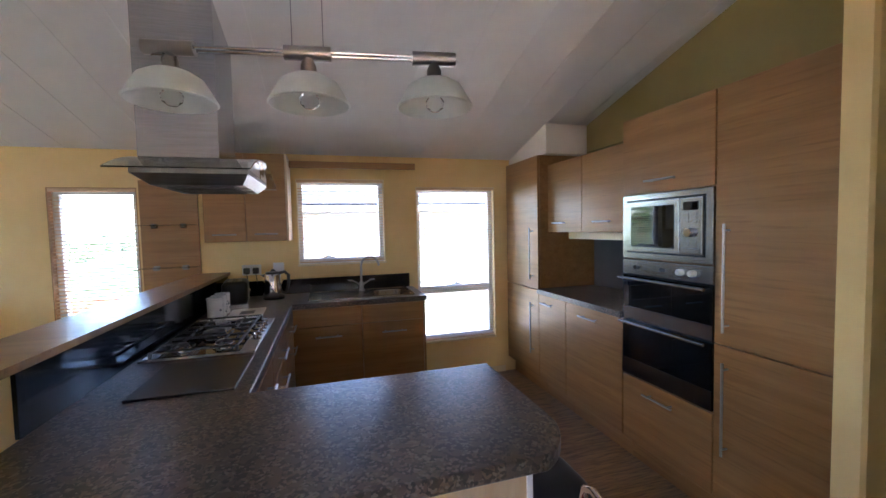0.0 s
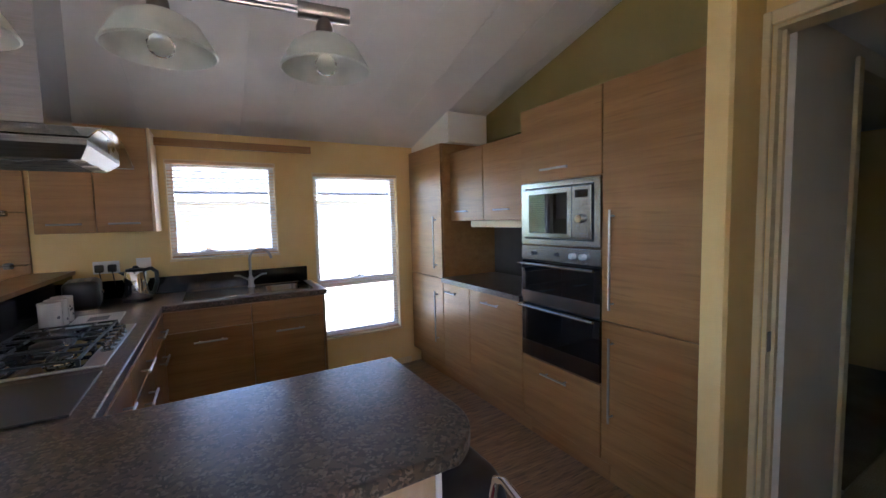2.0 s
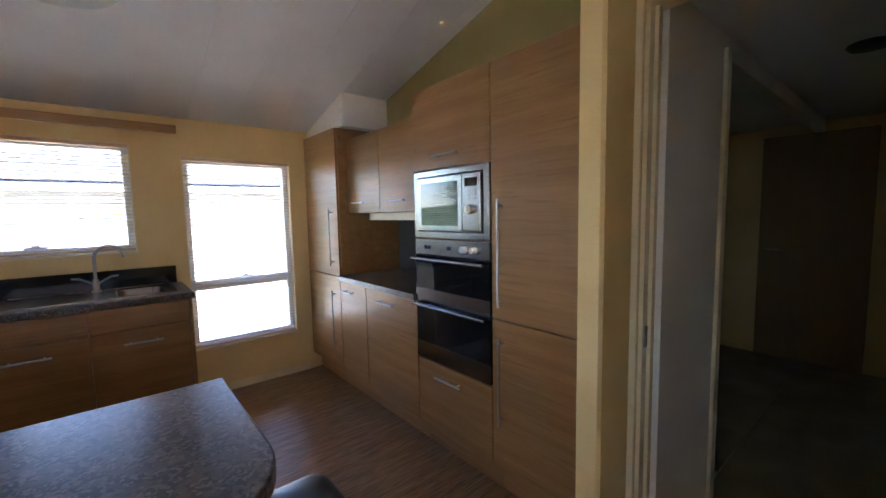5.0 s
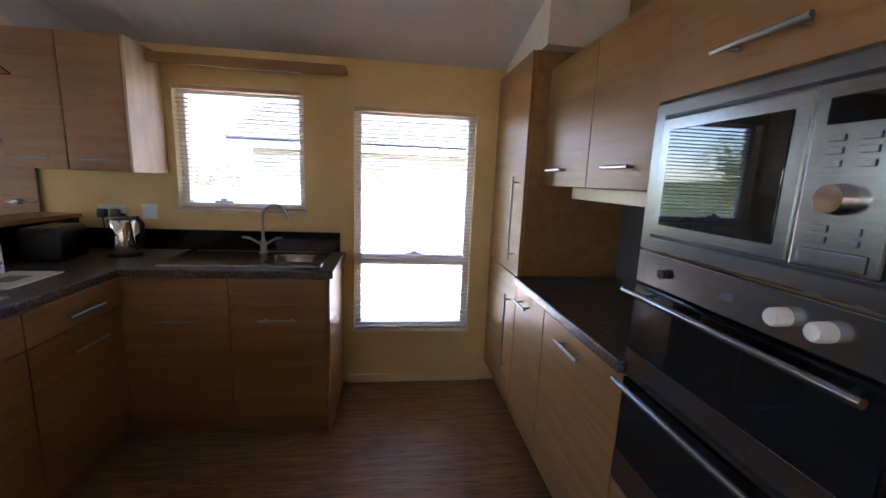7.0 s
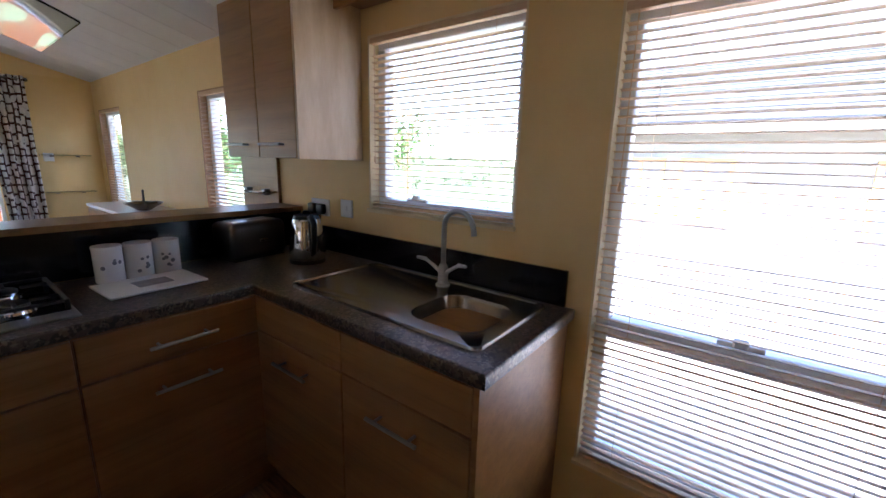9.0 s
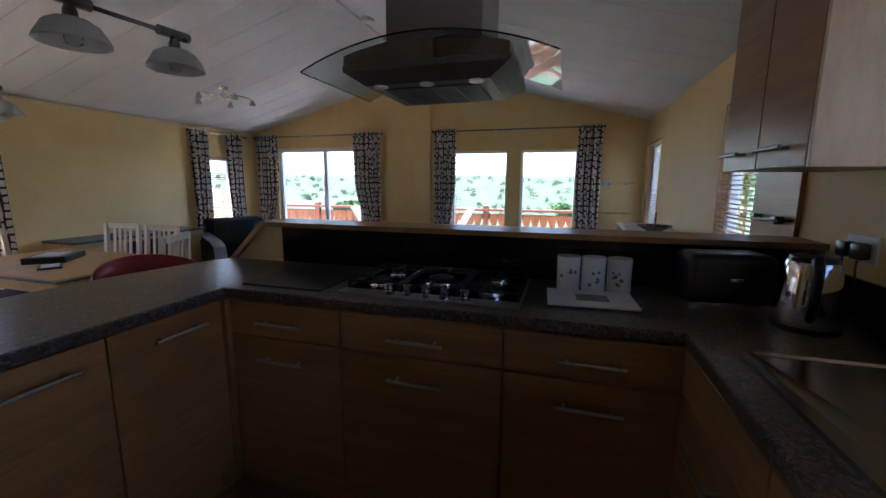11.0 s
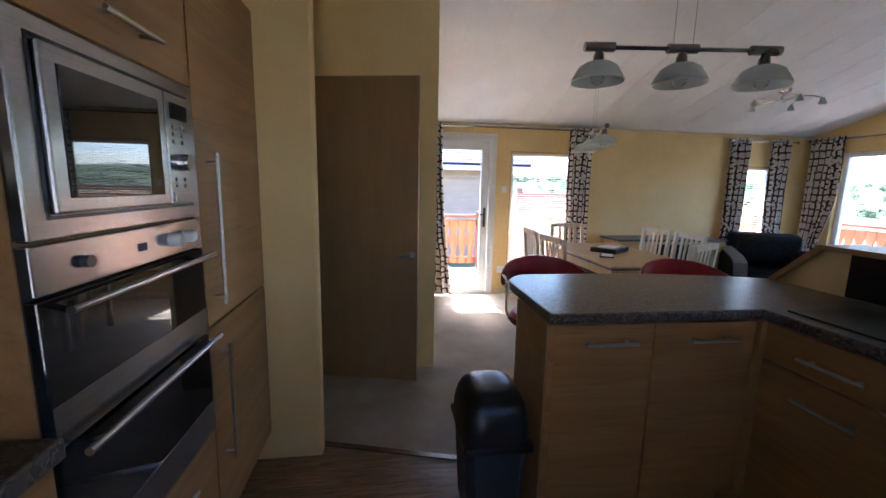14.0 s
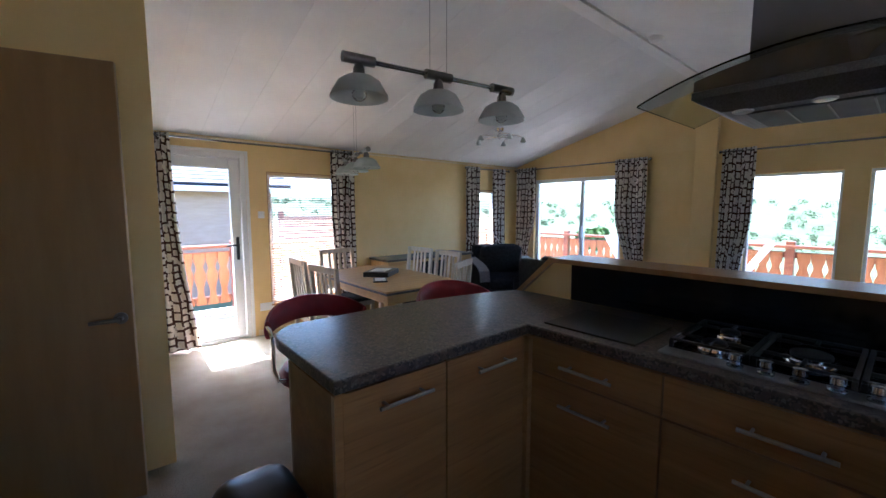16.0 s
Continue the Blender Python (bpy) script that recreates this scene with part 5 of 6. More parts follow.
# ---- bar stools ----
def bar_stool(m, label):
    t = thing("bar_stool", m, label, "bar stool", "bar stools")
    bm = B()
    lathe(bm, [(0, 0.0), (0.20, 0.0), (0.20, 0.008), (0.06, 0.022), (0.03, 0.05), (0.028, 0.06), (0, 0.06)], seg=32)
    part("base", bm, CHROME, t, smooth=True)
    bm = B()
    tube(bm, [(0, 0, 0.05), (0, 0, 0.40)], 0.026, 16)
    tube(bm, [(0, 0, 0.39), (0, 0, 0.60)], 0.018, 16)
    part("column", bm, CHROME, t, smooth=True)
    bm = B()
    tube(bm, [(0.16 * math.cos(radians(a)), 0.05 + 0.16 * math.sin(radians(a)), 0.28) for a in range(-30, 211, 20)], 0.009, 10)
    part("footrest", bm, CHROME, t, smooth=True)
    bm = B()
    lathe(bm, [(0, 0.60), (0.17, 0.60), (0.195, 0.615), (0.20, 0.645), (0.18, 0.672), (0.10, 0.68), (0, 0.68)], seg=32)
    part("seat", bm, REDL, t, "padded red leather seat", smooth=True)
    # padded curved back, thick in the middle and thin at the ends
    bm = B()
    rings = []
    for i in range(21):
        a = radians(-90 + (i - 10) * 7.4)
        k = abs(i - 10) / 10
        th, hh = 0.026 - 0.010 * k * k, 0.060 - 0.018 * k * k
        zc = 0.895 - 0.045 * k * k
        ring = []
        for j in range(10):
            b = 2 * math.pi * j / 10
            rr = 0.243 + th * math.cos(b)
            ring.append(bm.verts.new((rr * math.cos(a) * 1.0, rr * math.sin(a) + 0.02, zc + hh * math.sin(b))))
        rings.append(ring)
    for a, b in zip(rings, rings[1:]):
        for k in range(10):
            bm.faces.new((a[k], a[(k + 1) % 10], b[(k + 1) % 10], b[k]))
    bm.faces.new(rings[0])
    bm.faces.new(rings[-1])
    part("backrest", bm, REDL, t, "curved red leather backrest", smooth=True)
    for s in (-1, 1):
        bm = B()
        tube(bm, [(s * 0.15, 0.04, 0.635), (s * 0.225, 0.06, 0.655), (s * 0.245, 0.09, 0.72), (s * 0.247, 0.10, 0.81), (s * 0.246, 0.085, 0.855), (s * 0.243, 0.05, 0.872), (s * 0.235, -0.05, 0.868)], 0.009, 10)
        part("arm_tube", bm, CHROME, t, smooth=True)
    return t


bar_stool(pose(-1.43, -2.965, 0.006, 0, 0, -4), "red leather bar stool with curved back on chrome column")
bar_stool(pose(-2.19, -2.84, 0.006, 0, 0, -12), "red leather bar stool with curved back on chrome column")

# ---- dining table and chairs ----
tb = thing("dining_table", pose(-2.65, -4.38, 0.006), "beech dining table with dark marbled edge", "table")
bm = B()
box(bm, -0.40, 0.40, -0.66, 0.66, 0.735, 0.752, 0.003)
part("edge_band", bm, GREYTOP, tb)
bm = B()
box(bm, -0.395, 0.395, -0.655, 0.655, 0.7525, 0.764, 0.003)
part("tabletop", bm, PINE, tb)
for s in (-1, 1):
    bm = B()
    box(bm, s * 0.33 - 0.01, s * 0.33 + 0.01, -0.57, 0.57, 0.65, 0.734)
    part("apron", bm, PINE, tb)
    bm = B()
    box(bm, -0.31, 0.31, s * 0.59 - 0.01, s * 0.59 + 0.01, 0.65, 0.734)
    part("apron", bm, PINE, tb)
for sx in (-1, 1):
    for sy in (-1, 1):
        bm = B()
        box(bm, sx * 0.34 - 0.03, sx * 0.34 + 0.03, sy * 0.60 - 0.03, sy * 0.60 + 0.03, 0, 0.734, 0.004)
        part("leg", bm, PINE, tb)


def dining_chair(m, label="pale wooden dining chair with slatted back"):
    """Faces local +y; back posts at -y."""
    t = thing("dining_chair", m, label, "chair", "chairs round the dining table")
    bm = B()
    box(bm, -0.20, 0.20, -0.19, 0.21, 0.43, 0.465, 0.014, 3)
    part("seat", bm, SOFAM, t, "dark padded seat", smooth=True)
    bm = B()
    box(bm, -0.195, 0.195, -0.185, 0.205, 0.385, 0.429)
    part("seat_frame", bm, CHAIRW, t)
    for s in (-1, 1):
        bm = B()
        prism(bm, [(-0.205, 0.0), (-0.168, 0.0), (-0.178, 0.46), (-0.225, 0.95), (-0.252, 0.95), (-0.212, 0.46)], s * 0.185 - 0.017, s * 0.185 + 0.017, "x")
        part("back_post", bm, CHAIRW, t)
        bm = B()
        box(bm, s * 0.18 - 0.018, s * 0.18 + 0.018, 0.165, 0.20, 0, 0.385, 0.003)
        part("leg", bm, CHAIRW, t)
    for z, h in ((0.905, 0.05), (0.53, 0.035)):
        bm = B()
        yy = -0.195 - (z - 0.46) * 0.092
        box(bm, -0.168, 0.168, yy - 0.022, yy, z, z + h, 0.003)
        part("back_rail", bm, CHAIRW, t)
    for u in (-0.09, -0.03, 0.03, 0.09):
        bm = B()
        prism(bm, [(-0.206, 0.56), (-0.196, 0.56), (-0.232, 0.91), (-0.242, 0.91)], u - 0.014, u + 0.014, "x")
        part("back_slat", bm, CHAIRW, t)
    return t


ch = dining_chair(pose(-2.16, -4.12, 0.006, 0, 0, 96))
for x, y, a in ((-2.18, -4.66, 88), (-2.62, -5.06, 2), (-3.14, -4.32, -92), (-3.16, -4.80, -86), (-2.86, -3.86, 205)):
    copy_thing(ch, pose(x, y, 0.006, 0, 0, a))

fl = thing("folder_box", pose(-2.66, -4.45, 0.771, 0, 0, 38), "black folder with loose papers on the dining table", "folder")
bm = B()
box(bm, -0.16, 0.16, -0.12, 0.12, 0, 0.045, 0.006)
part("folder", bm, BLACKP, fl)
bm = B()
box(bm, -0.09, 0.11, -0.08, 0.07, 0.0455, 0.049)
part("paper", bm, PAPER, fl)
nb = thing("notebook", pose(-2.48, -4.18, 0.771, 0, 0, 60), "dark notebook with a white sheet on the table", "notebook")
bm = B()
box(bm, -0.09, 0.09, -0.06, 0.06, 0, 0.012, 0.002)
part("cover", bm, BLACKP, nb)
bm = B()
box(bm, -0.07, 0.07, -0.045, 0.045, 0.0121, 0.0135)
part("sheet", bm, PAPER, nb)

# sideboard under the blank wall
sb = thing("sideboard", pose(-3.30, YS + 0.02, 0.006), "beech sideboard with grey marbled top against the wall", "sideboard")
bm = B()
box(bm, -1.42, 0.0, 0, 0.42, 0.0, 0.735, 0.002)
part("carcass", bm, PINE, sb)
bm = B()
box(bm, -1.44, 0.02, -0.0, 0.44, 0.736, 0.762, 0.003)
part("top", bm, GREYTOP, sb)
for i in range(3):
    bm = B()
    box(bm, -1.40 + i * 0.47, -0.945 + i * 0.47, 0.421, 0.438, 0.06, 0.70, 0.002)
    dd = part("door", bm, PINE if i != 1 else SOFAM, sb)
bm = B()
box(bm, 0.03, 0.34, 0.0, 0.36, 0.0, 0.66, 0.003)
tagged(part("side_cabinet", bm, PINE), "small beech cabinet beside the sideboard", "cabinet").matrix_world = pose(-3.30, YS + 0.02, 0.006)


# ---- armchair and sofa ----
def soft_seat(name, m, w, label, cushions=1):
    """Upholstered seat facing local +y."""
    t = thing(name, m, label, name)
    bm = B()
    box(bm, -w / 2 + 0.02, w / 2 - 0.02, -0.40, 0.36, 0.06, 0.30, 0.03, 3)
    part("base", bm, SOFAM, t, smooth=True)
    bm = B()
    prism(bm, [(-0.46, 0.10), (-0.28, 0.10), (-0.27, 0.45), (-0.33, 0.84), (-0.44, 0.86), (-0.49, 0.80)], -w / 2 + 0.14, w / 2 - 0.14, "x")
    e = list(bm.edges)
    bmesh.ops.bevel(bm, geom=e, offset=0.035, segments=3, affect='EDGES', profile=0.5)
    part("backrest", bm, SOFAM, t, smooth=True)
    cw = (w - 0.34) / cushions
    for i in range(cushions):
        x0 = -w / 2 + 0.17 + i * cw
        bm = B()
        box(bm, x0 + 0.005, x0 + cw - 0.005, -0.28, 0.39, 0.301, 0.46, 0.05, 4)
        part("seat_cushion", bm, SOFAM, t, smooth=True)
        bm = B()
        box(bm, x0 + 0.01, x0 + cw - 0.01, -0.10, 0.06, 0.0, 0.40, 0.06, 4)
        bmesh.ops.transform(bm, verts=bm.verts, matrix=pose(0, -0.17, 0.462, -14))
        part("back_cushion", bm, SOFAM, t, smooth=True)
    for s in (-1, 1):
        bm = B()
        pr = [(-0.42, 0.06), (0.38, 0.06), (0.40, 0.40), (0.36, 0.54), (0.22, 0.60), (-0.30, 0.66), (-0.42, 0.62)]
        prism(bm, pr, s * (w / 2) - s * 0.165, s * (w / 2), "x")
        bmesh.ops.bevel(bm, geom=list(bm.edges), offset=0.045, segments=3, affect='EDGES', profile=0.5)
        part("armrest", bm, SOFAM, t, smooth=True)
        bm = B()
        prism(bm, [(-0.26, 0.665), (0.22, 0.605), (0.35, 0.552), (0.39, 0.42), (0.40, 0.43), (0.365, 0.565), (0.225, 0.622), (-0.255, 0.682)], s * (w / 2) - s * 0.15, s * (w / 2) - s * 0.015, "x")
        part("arm_cover", bm, SOFAG, t, "grey fabric arm cover", smooth=True)
    for sx in (-1, 1):
        for y in (-0.36, 0.32):
            bm = B()
            lathe(bm, [(0, 0), (0.022, 0), (0.028, 0.06), (0, 0.06)], (sx * (w / 2 - 0.08), y, 0), 12)
            part("foot", bm, BLACKP, t)
    return t


soft_seat("armchair", pose(-5.02, -4.98, 0.006, 0, 0, -28), 0.98, "charcoal fabric armchair with grey arms by the patio door")
soft_seat("sofa", pose(-4.55, -3.25, 0.006, 0, 0, 88), 1.70, "low charcoal fabric sofa with its back to the kitchen", 2)

# white cabinet and shelves in the far corner
wc = thing("white_cabinet", pose(-4.60, -0.03, 0.006, 0, 0, 180), "low wooden cabinet with a white top", "cabinet")
bm = B()
box(bm, -0.48, 0.48, 0, 0.36, 0, 0.93, 0.003)
part("carcass", bm, OAK, wc)
bm = B()
box(bm, -0.50, 0.50, 0, 0.38, 0.931, 0.955, 0.003)
part("top", bm, UPVC, wc)
for i in range(2):
    bm = B()
    box(bm, -0.475 + i * 0.478, -0.003 + i * 0.478, 0.361, 0.376, 0.03, 0.92, 0.002)
    part("door", bm, OAK, wc)
vs = thing("dark_dish", pose(-4.30, -0.22, 0.962), "dark metal dish on the white cabinet", "dish")
bm = B()
lathe(bm, [(0, 0), (0.05, 0), (0.06, 0.01), (0.12, 0.045), (0.13, 0.055), (0.122, 0.05), (0.05, 0.016), (0, 0.014)], seg=24)
part("bowl", bm, DARKST, vs, smooth=True)
bm = B()
tube(bm, [(0.0, 0.0, 0.014), (0.01, 0.0, 0.10), (-0.02, 0.01, 0.15)], 0.008, 8)
part("stem", bm, DARKST, vs)
for z in (1.35, 0.98):
    cs_ = thing("corner_shelf", pose(XW, -0.30, z), "small glass corner shelf on dark brackets", "shelf")
    bm = B()
    box(bm, 0.004, 0.13, -0.19, 0.19, 0, 0.008, 0.001)
    part("glass_shelf", bm, HOODG, cs_)
    for y in (-0.1, 0.1):
        bm = B()
        box(bm, 0.0, 0.05, y - 0.015, y + 0.015, -0.015, -0.0005, 0.004)
        part("bracket", bm, DARKST, cs_)
wall_plate("thermostat", pose(XW, -0.42, 1.33, 0, 0, 90), "small white thermostat on the gable wall", 0.08, 0.08, 1, "thermostat")


# ---- curtains ----
def curtain(m, w, z0, z1, label, pinch=0.0, folds=5, flare=0.0, slant=0.0):
    """Gathered cloth in its own frame: x along the wall, y into the room negative. pinch narrows it at tie-back height."""
    t = thing("curtain", m, label, "curtain", "curtains")
    bm = B()
    uvl = bm.loops.layers.uv.new("UVMap")
    nx, nz = folds * 8, 24
    g = []
    for j in range(nz + 1):
        v = j / nz
        z = z1 + (z0 - z1) * v
        k = 1 - pinch * math.exp(-((v - 0.72) / 0.22) ** 2) + flare * v * v
        row = []
        for i in range(nx + 1):
            u = i / nx
            x = w * (u * k + (0 if slant == 0 else slant * (1 - k)))
            ph = 2 * math.pi * folds * u
            amp = 0.028 * (0.75 + 0.25 * math.sin(3.1 * u * folds + 1.3))
            y = -0.075 + amp * math.sin(ph + 0.5 * math.sin(2.4 * v + i * 0.1)) + 0.006 * math.sin(9 * v + 5 * u)
            row.append(bm.verts.new((x, y, z)))
        g.append(row)
    for j in range(nz):
        for i in range(nx):
            f = bm.faces.new((g[j][i], g[j + 1][i], g[j + 1][i + 1], g[j][i + 1]))
            for lp, (a, b) in zip(f.loops, ((i, j), (i, j + 1), (i + 1, j + 1), (i + 1, j))):
                lp[uvl].uv = (a / nx * w * 1.9, b / nz * (z1 - z0))
    ob = part("cloth", bm, CURT, t, smooth=True)
    md = ob.modifiers.new("thickness", 'SOLIDIFY')
    md.thickness = 0.003
    for i in range(folds):
        bm = B()
        u = (i + 0.5) / folds * w
        a = [(u + 0.021 * math.cos(q), -0.075 + 0.0, z1 - 0.03 + 0.021 * math.sin(q)) for q in [k * math.pi / 6 for k in range(13)]]
        tube(bm, a, 0.004, 6, cap=False)
        part("eyelet", bm, STEEL, t)
    return t


def pole(m, x0, x1, z, label="slim steel curtain pole", finials=True):
    t = thing("curtain_pole", m, label, "curtain pole", "curtain poles")
    bm = B()
    tube(bm, [(x0, -0.075, z), (x1, -0.075, z)], 0.010, 12)
    part("rod", bm, STEEL, t, smooth=True)
    for x in (x0, x1):
        bm = B()
        lathe(bm, [(0, -0.02), (0.014, -0.014), (0.02, 0), (0.014, 0.014), (0, 0.02)], (x, -0.075, z), 14)
        part("finial", bm, STEEL, t, smooth=True)
    for x in (x0 + 0.12, x1 - 0.12):
        bm = B()
        tube(bm, [(x, 0, z), (x, -0.075, z)], 0.006, 8)
        part("bracket", bm, STEEL, t)
    return t


GW_ = pose(XW, 0, 0, 0, 0, 90)                     # gable wall: local x is world y
SW_ = pose(0, YS, 0, 0, 0, 180)                    # entrance wall: local x is minus world x
pole(GW_, -5.74, -3.50, 2.045)
pole(GW_, -2.72, -0.50, 2.045)
pole(SW_, 1.0, 3.12, 2.06)
pole(SW_, 4.95, 5.95, 2.02)
CL = "white curtain printed with dark brown bars"
curtain(GW_ @ pose(-5.72, 0, 0), 0.42, 0.03, 2.075, CL + " beside the patio door", 0.35, 5, 0.0, 0.0)
curtain(GW_ @ pose(-3.97, 0, 0), 0.44, 0.03, 2.075, CL + ", tied towards the wall", 0.42, 5, 0.0, 1.0)
curtain(GW_ @ pose(-2.70, 0, 0), 0.32, 0.03, 2.075, CL + " beside the picture window", 0.25, 4, 0.0, 0.0)
curtain(GW_ @ pose(-0.80, 0, 0), 0.29, 0.03, 2.075, CL + " in the gable corner", 0.1, 4, 0.0, 1.0)
curtain(SW_ @ pose(1.02, 0, 0), 0.17, 0.03, 2.09, CL + " by the entrance door", 0.0, 3, 0.9, 0.0)
curtain(SW_ @ pose(2.76, 0, 0), 0.30, 0.03, 2.09, CL + " between window and blank wall", 0.12, 4, 0.0, 1.0)
curtain(SW_ @ pose(4.98, 0, 0), 0.27, 0.03, 2.05, CL + " at the corner window", 0.1, 4, 0.0, 0.0)
curtain(SW_ @ pose(5.58, 0, 0), 0.27, 0.03, 2.05, CL + " at the corner window", 0.1, 4, 0.0, 1.0)


# ---- outside: deck, balustrade, neighbours, country ----
GZ = -0.75


def plank_deck(name, x0, x1, y0, y1, label):
    t = thing(name, Matrix.Identity(4), label, "deck", kind="structure")
    n = int((y1 - y0) / 0.145)
    first = None
    for i in range(n):
        mm = pose((x0 + x1) / 2, y0 + (i + 0.5) * (y1 - y0) / n, -0.06)
        if first is None:
            bm = B()
            box(bm, -(x1 - x0) / 2, (x1 - x0) / 2, -0.069, 0.069, -0.028, 0.0, 0.003, 1)
            first = part("plank", bm, DECKM, t)
            first.matrix_basis = mm
        else:
            share("plank", first, t, mm)
    bm = B()
    box(bm, x0, x1, y0, y1, GZ - 0.2, -0.14)
    part("deck_frame", bm, RAILM, t)
    return t


plank_deck("deck_west", -8.15, XW - TH - 0.01, -7.75, 0.35, "weathered timber deck outside the gable")
plank_deck("deck_south", XW - TH - 0.0, 1.6, -7.75, YS - TH - 0.01, "weathered timber deck outside the entrance")


def fret_outline():
    """Half of a fretted baluster board: scalloped edge from foot to head."""
    half = []
    for i in range(25):
        z = 0.10 + 0.74 * i / 24
        q = (z - 0.10) / 0.74
        w = 0.069 - 0.034 * max(0.0, math.sin(math.pi * min(1, q / 0.52))) ** 1.5 * (1 if q < 0.52 else 0) \
            - 0.026 * max(0.0, math.sin(math.pi * (q - 0.60) / 0.24)) ** 1.2 * (1 if 0.60 < q < 0.84 else 0)
        half.append((w, z))
    return half


def balustrade(m, length, label, gap=None):
    t = thing("balustrade", m, label, "balustrade", "deck balustrades")
    h = fret_outline()
    first = None
    n = int(length / 0.148)
    for i in range(n):
        x = (i + 0.5) * length / n
        if (i % 12) == 11:
            bm = B()
            box(bm, x - 0.05, x + 0.05, -0.05, 0.05, -0.06, 1.0, 0.006)
            part("post", bm, RAILM, t)
            continue
        if first is None:
            bm = B()
            prism(bm, [(-w, z) for w, z in h] + [(w, z) for w, z in h[::-1]], -0.011, 0.011, "y")
            first = part("fretted_board", bm, FENCE, t)
            first.matrix_basis = pose(x, 0, 0)
        else:
            share("fretted_board", first, t, pose(x, 0, 0))
    bm = B()
    box(bm, 0, length, -0.06, 0.06, 0.90, 0.945, 0.008)
    part("hand_rail", bm, RAILM, t)
    bm = B()
    box(bm, 0, length, 0.012, 0.04, 0.76, 0.85, 0.004)
    part("upper_rail", bm, RAILM, t)
    bm = B()
    box(bm, 0, length, 0.012, 0.04, 0.12, 0.21, 0.004)
    part("lower_rail", bm, RAILM, t)
    return t


balustrade(pose(-8.05, -7.6, -0.06, 0, 0, 90), 7.9, "stained timber balustrade of fretted boards round the deck")
balustrade(pose(1.4, -7.62, -0.06, 0, 0, 180), 9.4, "stained timber balustrade of fretted boards round the deck")

balustrade(pose(-5.6, 5.4, GZ + 0.05, 0, 0, 180), 5.5, "low stained timber balustrade of the neighbouring deck")

# folding deck chair seen over the partition
dc = thing("deck_chair", pose(-7.2, -4.03, -0.06), "pale reclining garden chair on the deck", "garden chair", "deck chairs")
for s in (-1, 1):
    bm = B()
    tube(bm, [(s * 0.24, 0.4, 0.0), (s * 0.24, -0.1, 0.42), (s * 0.24, -0.45, 1.0)], 0.014, 8)
    part("frame_tube", bm, UPVC, dc)
    bm = B()
    tube(bm, [(s * 0.26, -0.45, 0.0), (s * 0.26, 0.0, 0.40), (s * 0.26, 0.35, 0.42)], 0.014, 8)
    part("leg", bm, UPVC, dc)
bm = B()
prism(bm, [(0.36, 0.405), (-0.08, 0.415), (-0.44, 1.0), (-0.45, 0.99), (-0.10, 0.40), (0.36, 0.39)], -0.22, 0.22, "x")
part("sling", bm, PAPER, dc)
copy_thing(dc, pose(-7.2, -2.83, -0.06, 0, 0, 180))


def lodge(name, m, w, h, d, roof_h, siding, label, windows=(), trim=WALNUT):
    """Neighbouring lodge: boarded front along local x at y = 0, depth to +y."""
    t = thing(name, m, label, "lodge")
    bm = B()
    box(bm, 0, w, 0.03, d, 0, h)
    wl = part("wall", bm, siding, t)
    n = int(h / 0.16)
    first = None
    for i in range(n):
        mm = pose(w / 2, 0.0, (i + 0.5) * h / n)
        if first is None:
            bm = B()
            prism(bm, [(0.028, -0.08), (0.0, -0.08), (0.016, 0.08), (0.028, 0.08)], -w / 2, w / 2, "x")
            first = part("board", bm, siding, wl)
            first.matrix_basis = mm
        else:
            share("board", first, wl, mm)
    bm = B()
    prism(bm, [(-0.35, h - 0.05), (d / 2, h + roof_h), (d + 0.35, h - 0.05), (d + 0.35, h + 0.05), (d / 2, h + roof_h + 0.1), (-0.35, h + 0.05)], -0.4, w + 0.4, "x")
    rf = part("roof", bm, ROOFT, t)
    L = math.hypot(d / 2 + 0.35, roof_h)
    ang = math.degrees(math.atan2(roof_h, d / 2 + 0.35))
    nr = int(L / 0.26)
    first = None
    for i in range(nr):
        f = (i + 0.5) / nr
        mm = pose(w / 2, -0.35 + f * (d / 2 + 0.35), h + 0.075 + f * roof_h, ang - 3)
        if first is None:
            bm = B()
            box(bm, -w / 2 - 0.4, w / 2 + 0.4, -0.15, 0.15, 0.0, 0.03)
            first = part("tile_course", bm, ROOFT, rf)
            first.matrix_basis = mm
        else:
            share("tile_course", first, rf, mm)
    bm = B()
    box(bm, -0.4, w + 0.4, -0.44, -0.352, h - 0.10, h + 0.02, 0.01)
    part("gutter", bm, UPVC, t)
    for x, z, ww, hh in windows:
        bm = B()
        for q in ((x, x + ww, z, z + 0.07), (x, x + ww, z + hh - 0.07, z + hh), (x, x + 0.07, z + 0.07, z + hh - 0.07), (x + ww - 0.07, x + ww, z + 0.07, z + hh - 0.07), (x + ww / 2 - 0.03, x + ww / 2 + 0.03, z + 0.07, z + hh - 0.07)):
            box(bm, q[0], q[1], -0.05, 0.0, q[2], q[3], 0.005, 1)
        wd = part("window", bm, trim, t)
        bm = B()
        box(bm, x + 0.07, x + ww - 0.07, -0.02, -0.012, z + 0.07, z + hh - 0.07)
        part("pane", bm, PANEF, wd)
    return t


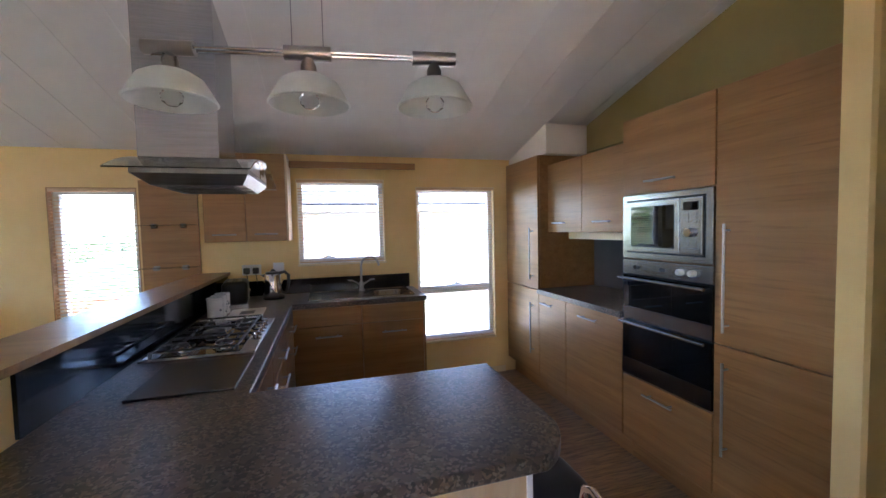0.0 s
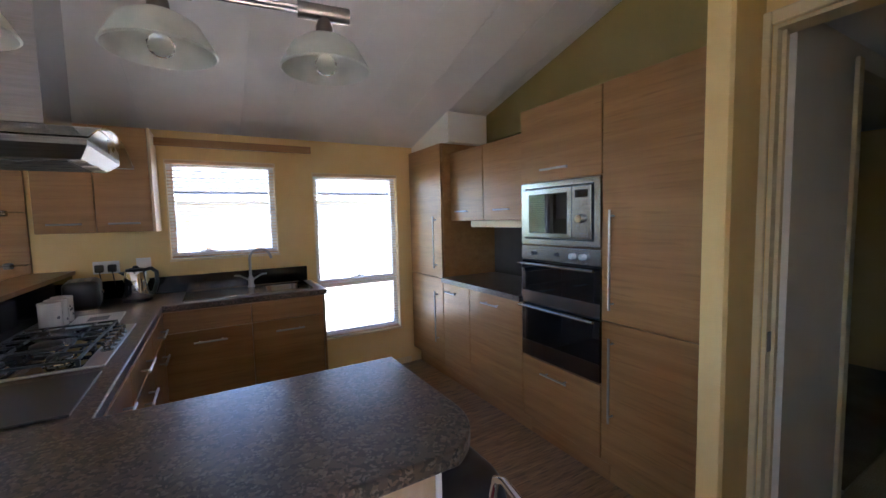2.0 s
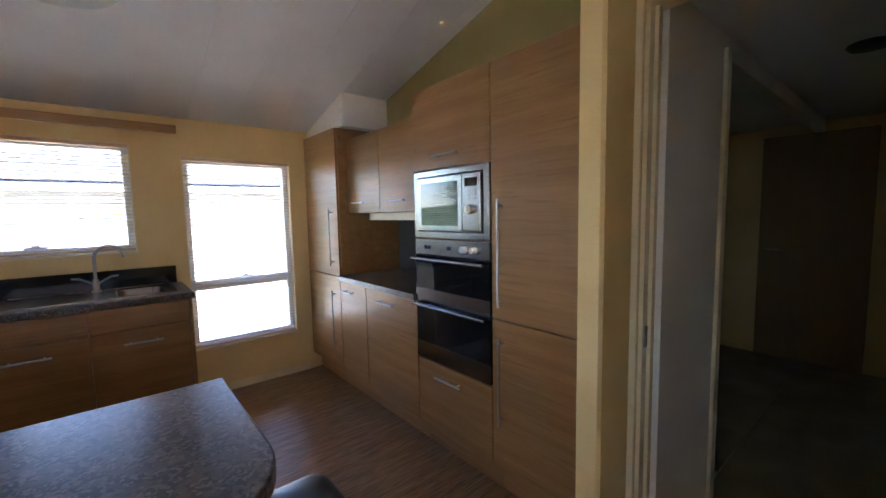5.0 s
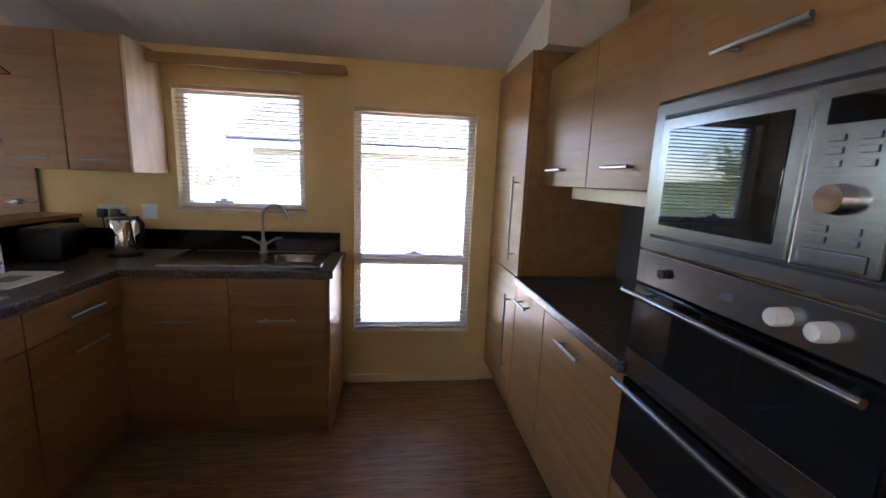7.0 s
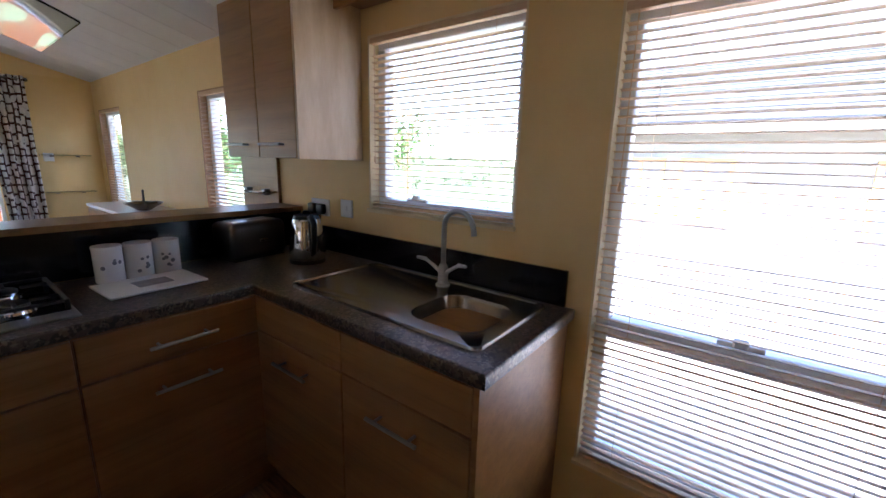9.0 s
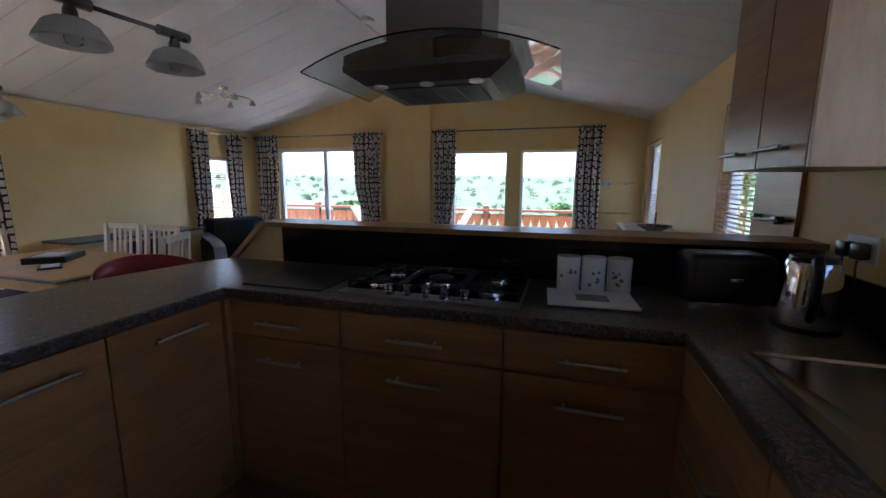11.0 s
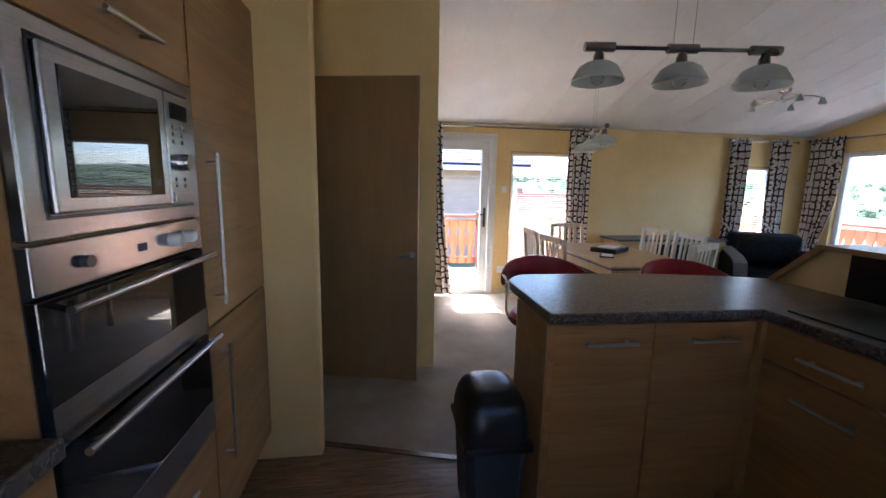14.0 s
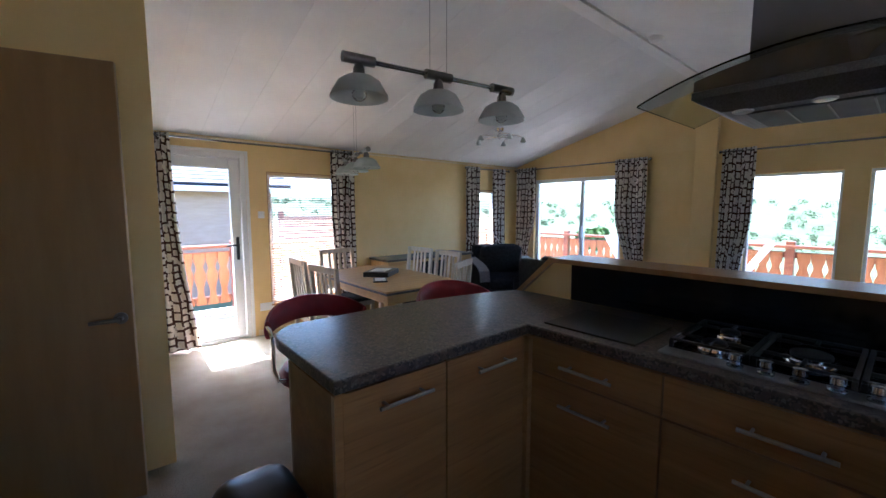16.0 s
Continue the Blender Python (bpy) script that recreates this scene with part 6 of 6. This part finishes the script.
lodge("neighbour_lodge", pose(-3.6, 6.4, GZ), 14.0, 2.75, 6.0, 1.5, SIDEW, "cream boarded holiday lodge with grey tiled roof",
      ((1.1, 1.25, 0.75, 1.05), (2.05, 1.25, 0.75, 1.05), (4.3, 1.25, 1.0, 1.05), (7.0, 1.25, 1.1, 1.05)), mat("ochre_window_trim", (0.55, 0.30, 0.09), 0.5, color2=(0.62, 0.36, 0.13), scale=5))
lodge("neighbour_lodge", pose(4.5, -12.2, GZ - 0.35, 0, 0, 180), 8.6, 3.0, 6.0, 1.5, SIDING, "beige boarded holiday lodge with grey tiled roof")

# pale gravel between the lodges
bm = B()
prism(bm, [(-3.6, 1.6), (8, 1.6), (8, 6.3), (-3.6, 6.3)], GZ - 0.05, GZ + 0.03, "z")
tagged(part("gravel_path", bm, GRAVEL), "pale gravel strip between the lodges", "path", kind="structure")
# plum-coloured slatted screen outside the entrance-side window
sc = thing("slatted_screen", pose(-3.2, -8.9, GZ), "plum-stained slatted garden screen", "screen")
first = None
for i in range(15):
    mm = pose(-1.9, 0, 0.2 + i * 0.125)
    if first is None:
        bm = B()
        box(bm, -1.9, 1.9, -0.012, 0.012, -0.05, 0.05, 0.003, 1)
        first = part("slat", bm, PLUMF, sc)
        first.matrix_basis = mm
    else:
        share("slat", first, sc, mm)
for x in (-3.8, -1.9, 0.0):
    bm = B()
    box(bm, x - 0.045, x + 0.045, 0.013, 0.10, 0, 2.1, 0.005)
    part("post", bm, PLUMF, sc)


# ground: one sheet out to the horizon, falling to a valley in the west and rising to hills
def ground_z(x, y):
    r = math.hypot(x + 2, y + 3)
    a = math.atan2(y + 3, x + 2)
    west = max(0.0, -math.cos(a))
    z = GZ
    s = max(0.0, r - 14)
    z -= 0.10 * west * min(s, 110) * (1 - math.exp(-s / 30))
    far = max(0.0, r - 150)
    z += far * (0.024 + 0.010 * math.sin(2.3 * a + 0.6) + 0.006 * math.sin(5.7 * a)) * (1 - math.exp(-far / 400)) * (1 if r < 2200 else 2200 / r)
    if r > 20:
        z += min(1, (r - 20) / 60) * (2.2 * noise.noise((x * 0.02, y * 0.02, 0)) + 9 * min(1, r / 600) * noise.noise((x * 0.004, y * 0.004, 4)))
    return z


bm = B()
rings = []
radii = [0.0, 4, 8, 12, 16, 20, 26, 34, 44, 58, 76, 100, 130, 170, 220, 290, 380, 500, 650, 850, 1100, 1400, 1800, 2300, 3000, 4000]
for r_ in radii:
    if r_ == 0:
        rings.append([bm.verts.new((-2, -3, GZ))])
    else:
        rings.append([bm.verts.new((-2 + r_ * math.cos(2 * math.pi * k / 120), -3 + r_ * math.sin(2 * math.pi * k / 120),
                                    ground_z(-2 + r_ * math.cos(2 * math.pi * k / 120), -3 + r_ * math.sin(2 * math.pi * k / 120)))) for k in range(120)])
for a, b in zip(rings, rings[1:]):
    for k in range(120):
        q = list(dict.fromkeys([a[k % len(a)], a[(k + 1) % len(a)], b[(k + 1) % 120], b[k]]))
        bm.faces.new(q)
tagged(part("ground", bm, GRASS, smooth=True), "green meadows rolling to far hills", "ground", kind="structure")


def leaf_cloud(bm, c, r, n, rng, size):
    """Many small bent leaves scattered through an uneven crown."""
    lumps = [(Vector((rng.uniform(-1, 1), rng.uniform(-1, 1), rng.uniform(-0.6, 0.8))) * r * 0.6, r * rng.uniform(0.35, 0.65)) for _ in range(7)]
    for _ in range(n):
        o, lr = rng.choice(lumps)
        d = Vector((rng.gauss(0, 1), rng.gauss(0, 1), rng.gauss(0, 1))).normalized() * lr * rng.uniform(0.6, 1.05)
        p = Vector(c) + o + d
        u = Vector((rng.gauss(0, 1), rng.gauss(0, 1), rng.gauss(0, 0.6))).normalized()
        v = u.cross(Vector((rng.gauss(0, 1), rng.gauss(0, 1), rng.gauss(0, 1)))).normalized()
        s = size * rng.uniform(0.6, 1.3)
        q = [bm.verts.new(p + k) for k in (-u * s, v * s * 0.5 + u * 0.1 * s, u * s, -v * s * 0.5 + u * 0.1 * s)]
        bm.faces.new(q)


def tree(x, y, h, label, rng, leaf=0.09, n=1500, group="trees by the lodge"):
    z = ground_z(x, y)
    t = thing("tree", pose(x, y, z), label, "tree", group)
    bm = B()
    top = Vector((rng.uniform(-0.2, 0.2), rng.uniform(-0.2, 0.2), h * 0.75))
    tube(bm, [(0, 0, -0.2), top * 0.35, top * 0.7, top], [0.05 * h / 3, 0.04 * h / 3, 0.025 * h / 3, 0.01 * h / 3], 8)
    for i in range(6):
        a = rng.uniform(0, 6.28)
        z0 = rng.uniform(0.3, 0.65)
        b = top * z0
        tube(bm, [b, b + Vector((math.cos(a) * h * 0.12, math.sin(a) * h * 0.12, h * 0.08)), b + Vector((math.cos(a) * h * 0.24, math.sin(a) * h * 0.24, h * 0.2))], [0.02 * h / 3, 0.013 * h / 3, 0.005 * h / 3], 6)
    part("trunk", bm, WALNUT, t)
    bm = B()
    leaf_cloud(bm, (0, 0, h * 0.62), h * 0.36, n, rng, leaf)
    part("crown", bm, LEAF, t)
    return t


rng = random.Random(11)
for x, y, h in ((-16.5, 1.9, 1.3), (-15.4, -9.4, 1.6), 
                (-12.5, 3.4, 4.2), (-17.0, 11.5, 4.4), (-19.0, 7.0, 4.0), (-15.0, 14.5, 5.0), (-21.0, 3.5, 3.6), (-22.5, -1.0, 1.4)):
    tree(x, y, h, "young green broadleaf tree beside the deck" if h < 2.5 else "leafy green broadleaf tree near the lodge", rng, 0.10, 1300)
# hedges and woods on the far slopes, past counting
bm = B()
for i in range(420):
    a = math.pi + rng.uniform(-1.35, 1.35)
    r_ = 130 + 900 * rng.random() ** 1.5
    x, y = -2 + r_ * math.cos(a), -3 + r_ * math.sin(a)
    k = 1.6 + r_ * 0.008
    leaf_cloud(bm, (x, y, ground_z(x, y) + k * 0.5), k * rng.uniform(0.6, 1.2), 130, rng, k * 0.13)
tagged(part("far_woods", bm, LEAFF), "distant hedgerows and woods on the hillsides", "woods", kind="stuff")
